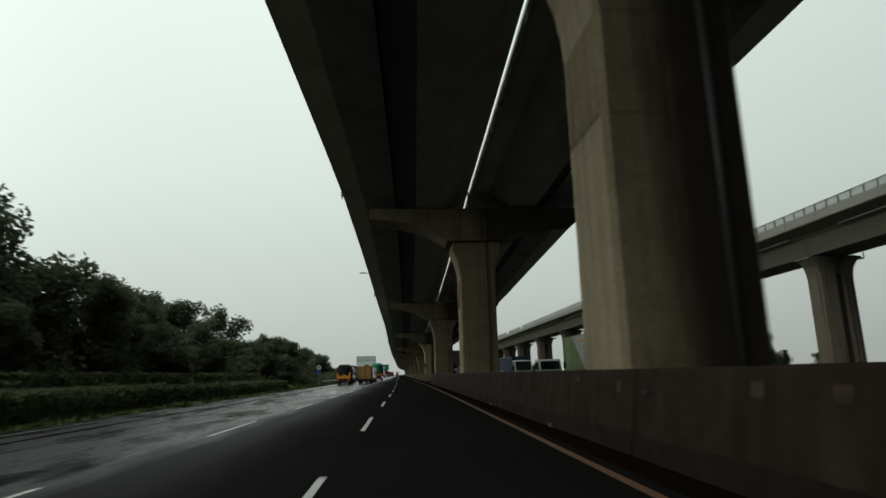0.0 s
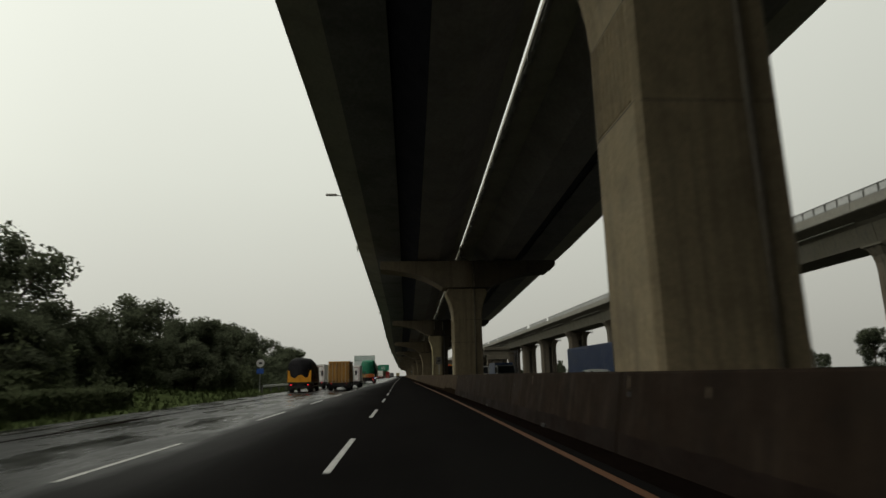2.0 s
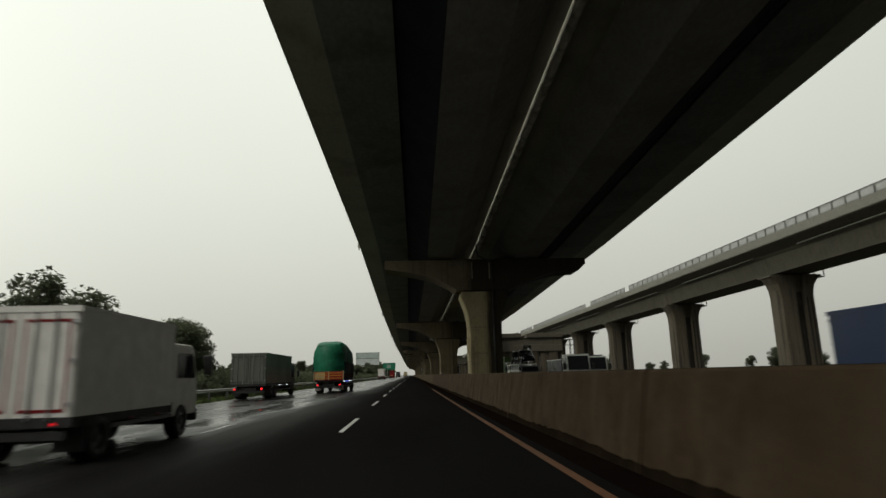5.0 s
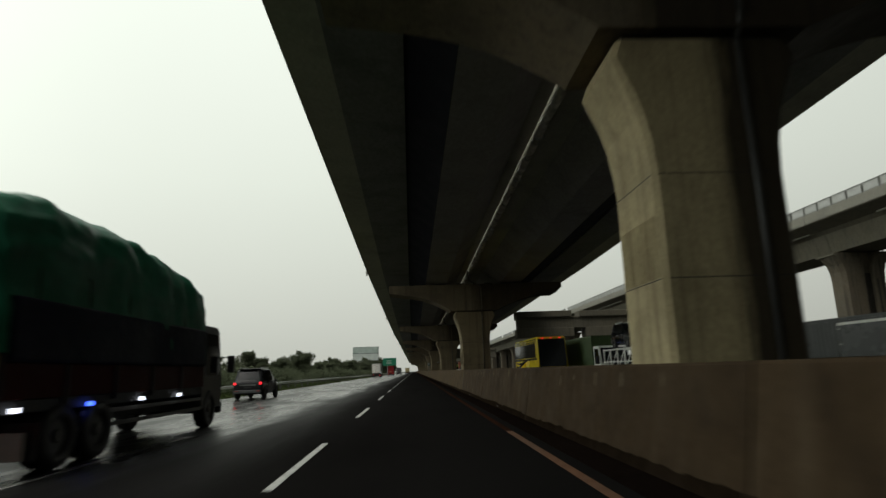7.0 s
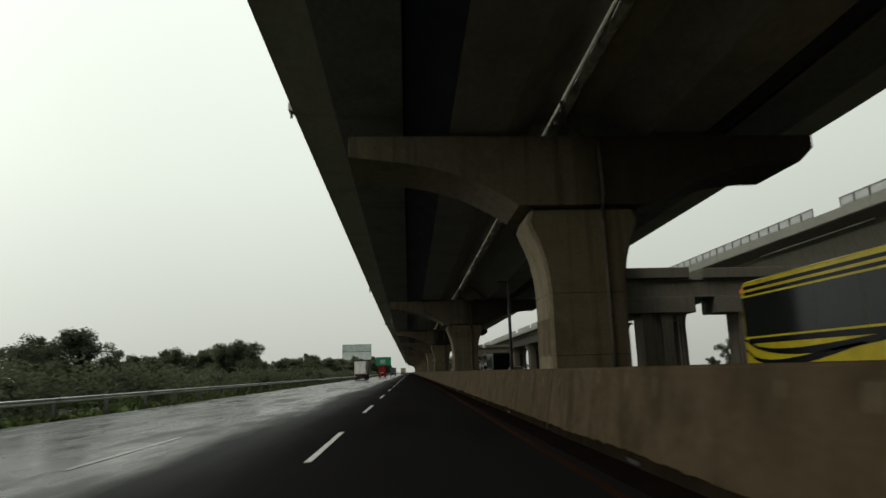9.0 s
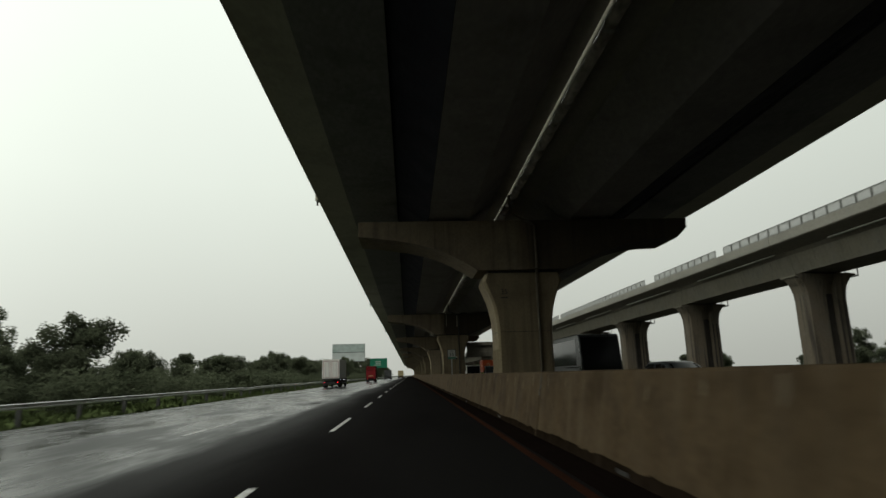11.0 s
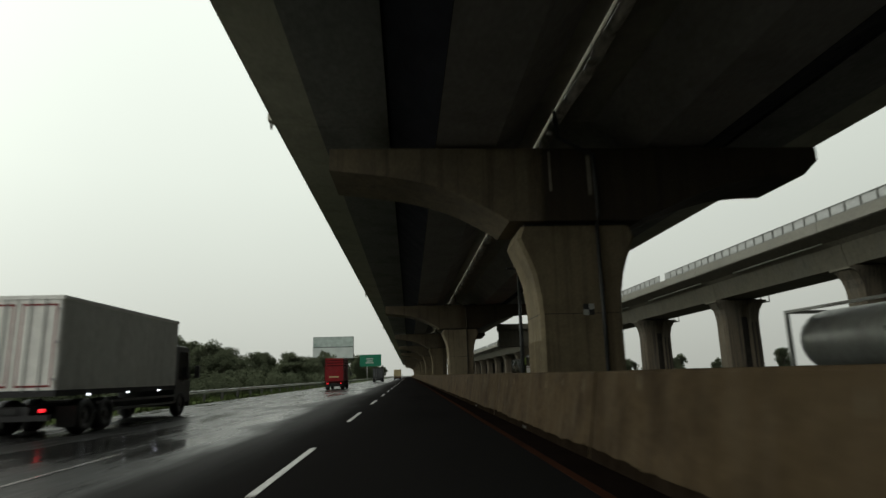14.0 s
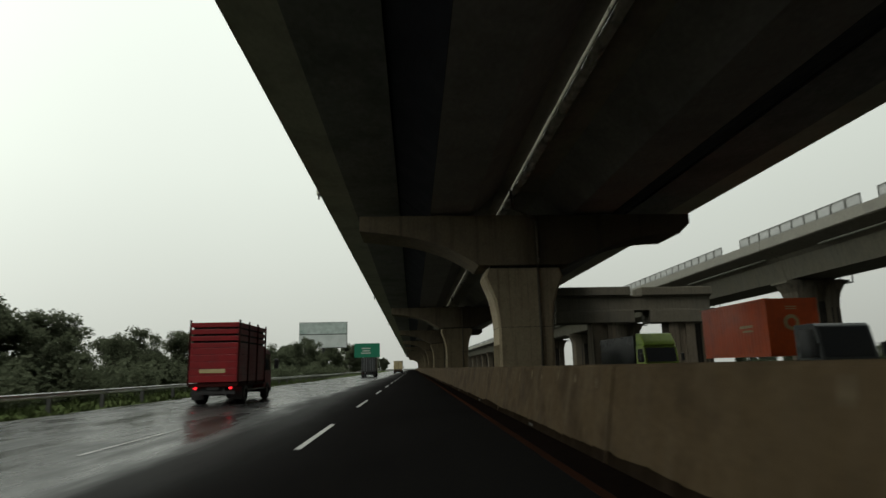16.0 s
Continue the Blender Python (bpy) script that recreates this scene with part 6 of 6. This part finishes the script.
def container_lorry(label, x, y_far, L, colour, z0=1.2, z1=3.4, mark=None, cab_col="white", clear=0.15):
    """An oncoming lorry with a corrugated container; y_far is its tail."""
    t = thing("container_lorry", label, "lorry", "oncoming lorries", at=(x, y_far, 0))
    t.rotation_euler = (0, 0, math.pi)
    running_gear(t, L + clear + 1.65, 2.44, [0.9, 2.1, L + clear + 0.75], 0.48, False)
    c = part("container", boxes((-1.2, 1.2, 0.04, L, z0, z1)), P[colour], t)
    n = int(L / 0.28)
    for sx in (-1, 1):
        bm = bmesh.new()
        for i in range(n):
            y = 0.14 + (L - 0.3) * i / n
            prism(bm, [(sx * 1.195, y), (sx * 1.225, y + 0.04), (sx * 1.225, y + 0.13), (sx * 1.195, y + 0.17)], z0 + 0.16, z1 - 0.14, "z")
        part("corrugation", bm, P[colour], c)
    bm = bmesh.new()
    for sx in (-1, 1):
        for y in (0.0, L - 0.14):
            box(bm, sx * 1.14 - 0.085, sx * 1.14 + 0.085, y, y + 0.16, z0 - 0.01, z1 + 0.01)
        box(bm, sx * 1.16 - 0.07, sx * 1.16 + 0.07, 0.16, L - 0.14, z1 - 0.12, z1 + 0.01)
        box(bm, sx * 1.16 - 0.07, sx * 1.16 + 0.07, 0.16, L - 0.14, z0 - 0.01, z0 + 0.14)
    part("corner_frame", bm, P[colour], c)
    if mark:
        bm = bmesh.new()
        tube(bm, (0.1, L + 0.03, (z0 + z1) / 2 + 0.2), (0.1, L + 0.042, (z0 + z1) / 2 + 0.2), 0.36, 20)
        disc = part("round_mark", bm, P[mark], c)
        bm = bmesh.new()
        tube(bm, (0.1, L + 0.04, (z0 + z1) / 2 + 0.2), (0.1, L + 0.05, (z0 + z1) / 2 + 0.2), 0.2, 16)
        part("mark_centre", bm, P[colour], disc)
        part("bar", boxes((1.226, 1.236, L * 0.62, L * 0.8, z1 - 1.25, z1 - 1.13), (1.226, 1.236, L * 0.66, L * 0.8, z1 - 1.45, z1 - 1.36)), P[mark], c)
        part("bar", boxes((-0.2, 0.3, L + 0.03, L + 0.04, z1 - 0.4, z1 - 0.36), (-0.2, 0.3, L + 0.03, L + 0.04, z1 - 0.5, z1 - 0.46)), P[mark], c)
    cab(t, L + clear, 2.3, 2.75, cab_col)
    return t


container_lorry("lorry carrying a navy blue corrugated container", 17.1, 133.0, 11.5, "blue", 1.1, 3.3)
container_lorry("lorry carrying an orange corrugated container with a pale round mark", 19.3, 410.5, 6.1, "orange", 1.5, 4.1, "cream", "grey", 1.7)
container_lorry("lorry carrying an olive green container", 17.1, 246.0, 11.5, "olive", 1.2, 3.6)
container_lorry("lorry with a dark weathered container", 20.8, 215.0, 8.0, "grey", 1.0, 2.9)
gl = lorry("oncoming lorry with a lime green cab and a dark body", 18.6, 427.0, 7.6, 2.4, 1.0, 3.2, "black", "lime", 2.5, True, group="oncoming lorries")
part("roof_deflector", prism(bmesh.new(), [(7.75, 2.48), (9.2, 2.48), (9.1, 2.75), (8.5, 3.3), (7.75, 3.36)], -1.1, 1.1, "x", bevel=0.08), P["lime"], gl, "lime green wind deflector")
lorry("oncoming lorry with a dark low body and a white cab", 17.1, 206.5, 6.2, 2.3, 0.95, 2.4, "grey", "white", 2.8, True, trim="white", group="oncoming lorries")
tw = lorry("oncoming lorry with a green and white box body", 17.2, 95.0, 11.0, 2.5, 1.1, 4.2, "green", "white", 2.8, True, group="oncoming lorries", doors=False)
bm = prism(bmesh.new(), [(2.6, 4.12), (11.0, 4.12), (11.0, 1.2), (6.2, 1.2)], 1.252, 1.262, "x")
part("white_panel", bm, P["pale"], tw)
part("bar", boxes((1.263, 1.27, 4.0, 6.4, 3.55, 3.8)), P["amber"], tw)
lorry("oncoming white pickup lorry with an open bed", 13.4, 96.5, 4.4, 2.0, 0.8, 1.15, "white", "white", 2.25, True, group="oncoming lorries", doors=False)
lorry("oncoming lorry with a blue body and a blue light strip", 13.6, 158.5, 5.0, 2.2, 0.9, 2.6, "blue", "grey", 2.3, True, group="oncoming lorries")

# tank container
t = thing("tank_lorry", "oncoming lorry with a dull steel tank in a frame", "lorry", "oncoming lorries", at=(17.0, 357.5, 0))
t.rotation_euler = (0, 0, math.pi)
running_gear(t, 9.0, 2.44, [1.0, 2.2, 8.0], 0.48, False)
bm = bmesh.new()
prof = [(0.12, 0.25), (0.22, 0.75), (0.45, 1.02), (0.8, 1.08), (5.2, 1.08), (5.55, 1.02), (5.8, 0.75), (5.9, 0.25)]
rings = [[bm.verts.new((r * math.cos(2 * math.pi * i / 24), y, 2.15 + r * math.sin(2 * math.pi * i / 24))) for i in range(24)] for y, r in prof]
for r0, r1 in zip(rings, rings[1:]):
    for i in range(24):
        bm.faces.new((r0[i], r0[(i + 1) % 24], r1[(i + 1) % 24], r1[i]))
bm.faces.new(rings[0][::-1]), bm.faces.new(rings[-1])
tk = part("tank", bm, P["steel"], t, smooth=True)
part("end_cap", tube(bmesh.new(), (0, 5.86, 2.15), (0, 5.93, 2.15), 0.7, 24, 0.5), P["white"], tk, "white end of the tank")
for y in (0.0, 5.95):
    part("end_frame", boxes((-1.2, -1.08, y, y + 0.12, 1.0, 3.3), (1.08, 1.2, y, y + 0.12, 1.0, 3.3), (-1.08, 1.08, y, y + 0.12, 3.18, 3.3), (-1.08, 1.08, y, y + 0.12, 1.0, 1.12)), P["steel"], t)
for sx in (-1, 1):
    part("side_rail", boxes((sx * 1.14 - 0.06, sx * 1.14 + 0.06, 0.12, 5.95, 3.2, 3.3), (sx * 1.14 - 0.06, sx * 1.14 + 0.06, 0.12, 5.95, 1.0, 1.1)), P["steel"], t)
part("bar", boxes((1.085, 1.1, 4.5, 5.1, 2.25, 2.4)), M["mirror"], t)
cab(t, 6.9, 2.3, 2.3, "white")


def coach(label, x, y_far, L, H, base, stripe, low=False, dark_roof=False):
    t = thing("coach", label, "bus", "oncoming buses", at=(x, y_far, 0))
    t.rotation_euler = (0, 0, math.pi)
    h = 1.23
    body = part("body", prism(bmesh.new(), [(0.12, 0.35), (L - 0.15, 0.35), (L, 0.7), (L - 0.02, 1.3), (L - 0.4, H - 0.12), (L - 0.6, H), (0.3, H), (0.08, H - 0.25), (0.0, 1.0)], -h, h, "x", bevel=0.07), P[base], t)
    zb, zt = (1.85, H - 0.12) if dark_roof else (1.6, H - 0.28) if low else (2.1, H - 0.5)
    if dark_roof:
        part("roof_panel", boxes((-h - 0.008, h + 0.008, 0.35, L - 0.65, H - 0.1, H + 0.03), bevel=0.03), P["black"], body, "black roof")
    for sx in (-1, 1):
        a, b = sorted((sx * (h - 0.01), sx * (h + 0.012)))
        n = max(4, int(L / 1.7))
        for i in range(n):
            y0, y1 = 0.16 + (L - 1.3) * i / n, 0.16 + (L - 1.3) * (i + 1) / n - 0.02
            part("side_window", boxes((a, b, y0, y1, zb, zt)), M["v_glass"], body)
        for z0, z1 in (((zb - 0.22, zb - 0.06), (zt + 0.06, zt + 0.16), (zt + 0.24, zt + 0.34)) if not low else ((zb - 0.14, zb - 0.06),)):
            part("stripe", boxes((a, b, 0.3, L - 0.7, z0, z1)), P[stripe], body)
        if not low:
            for drop, reach in ((0.0, 7.5), (0.3, 5.0)):
                sweep_ = [(0.08 + reach * q / 12, 2.02 - drop - 0.42 * math.sin(math.pi * (q / 12) ** 0.6), 0.03 + 0.07 * math.sin(math.pi * q / 12)) for q in range(13)]
                bm = prism(bmesh.new(), [(y_, z_ + w_) for y_, z_, w_ in sweep_] + [(y_, z_ - w_) for y_, z_, w_ in sweep_[::-1]], a, b, "x")
                part("swoosh", bm, P["black"], body)
        for yy in (2.2, L - 2.4):
            wheel(t, sx * (h - 0.16), yy, 0.5, 0.3)
        part("tail_marker", boxes((sx * 1.0 - 0.15, sx * 1.0 + 0.15, -0.02, 0.12, H - 0.32, H - 0.2)), M["tail_red"], body)
        part("headlamp", boxes((sx * 0.9 - 0.2, sx * 0.9 + 0.2, L - 0.1, L + 0.015, 0.72, 0.9), bevel=0.02), M["head"], body)
    part("windscreen", prism(bmesh.new(), [(L - 0.03, 1.32), (L + 0.012, 1.32), (L - 0.36, H - 0.2), (L - 0.42, H - 0.2)], -h + 0.1, h - 0.1, "x"), M["v_glass"], body)
    part("rear_window", prism(bmesh.new(), [(-0.012, 1.5), (0.03, 1.5), (0.1, H - 0.35), (0.055, H - 0.35)], -h + 0.15, h - 0.15, "x"), M["v_glass"], body)
    if not low:
        part("front_mask", boxes((-h + 0.12, h - 0.12, L - 0.05, L + 0.008, 0.75, 1.3), bevel=0.01), P["black"], body)
        for sx in (-1, 0, 1):
            part("roof_marker", boxes((sx * 0.7 - 0.06, sx * 0.7 + 0.06, L - 0.46, L - 0.36, H - 0.17, H - 0.1)), M["tail_red"], body)
    part("bumper_light_strip", boxes((-0.8, 0.8, L - 0.1, L + 0.02, 0.42, 0.52)), M["blue_led" if not low else "head"], body)
    return t


coach("yellow and black coach with long dark windows", 13.3, 248.4, 11.5, 3.8, "yellow", "black")
coach("dull white minibus with dark windows, black roof, red waist line", 13.4, 389.2, 9.0, 2.75, "pale", "dark_red", True, True)
coach("dark grey bus with lit headlamps", 13.4, 314.2, 7.2, 3.45, "grey", "black", True)


def car_carrier(x, y_far, L):
    t = thing("car_carrier", "oncoming car transporter with a pale open frame", "lorry", "oncoming lorries", at=(x, y_far, 0))
    t.rotation_euler = (0, 0, math.pi)
    running_gear(t, L + 1.6, 2.4, [1.2, 2.3, L + 0.8], 0.45, False)
    part("inner_load", boxes((-0.95, 0.95, 0.3, L - 0.4, 0.92, 1.9), bevel=0.2), P["black"], t, "dark vehicles on the lower deck")
    part("lower_deck", boxes((-1.15, 1.15, 0, L, 0.8, 0.92)), P["white"], t)
    part("upper_deck", boxes((-1.15, -0.5, 0, L, 2.3, 2.38), (0.5, 1.15, 0, L, 2.3, 2.38)), P["white"], t)
    n = 6
    for sx in (-1, 1):
        for i in range(n + 1):
            y = 0.1 + (L - 0.2) * i / n
            part("upright", boxes((sx * 1.14 - 0.05, sx * 1.14 + 0.05, y - 0.05, y + 0.05, 0.9, 2.4)), P["white"], t)
        for i in range(n):
            bm = bmesh.new()
            y, y2 = 0.1 + (L - 0.2) * i / n, 0.1 + (L - 0.2) * (i + 1) / n
            tube(bm, (sx * 1.14, y, 0.95), (sx * 1.14, y2, 2.3), 0.035, 6)
            part("brace", bm, P["white"], t)
        part("hand_rail", boxes((sx * 1.16 - 0.03, sx * 1.16 + 0.03, 0, L, 1.45, 1.52)), P["white"], t)
    cab(t, L + 0.1, 2.3, 2.1, "grey")
    return t


car_carrier(17.0, 231.5, 9.0)
for yy, cc in ((230.6, "black"), (225.6, "black")):
    c = car("dark pickup style car on the transporter's upper deck", 17.0, yy, cc, True, 0.35, 4.3, False)
    c.location.z = 2.38
car_carrier(17.0, 77.5, 9.0)
for yy, cc in ((77.2, "black"), (72.6, "black")):
    c = car("dark car on the transporter's upper deck", 17.0, yy, cc, True, 0.3, 4.2, False)
    c.location.z = 2.38
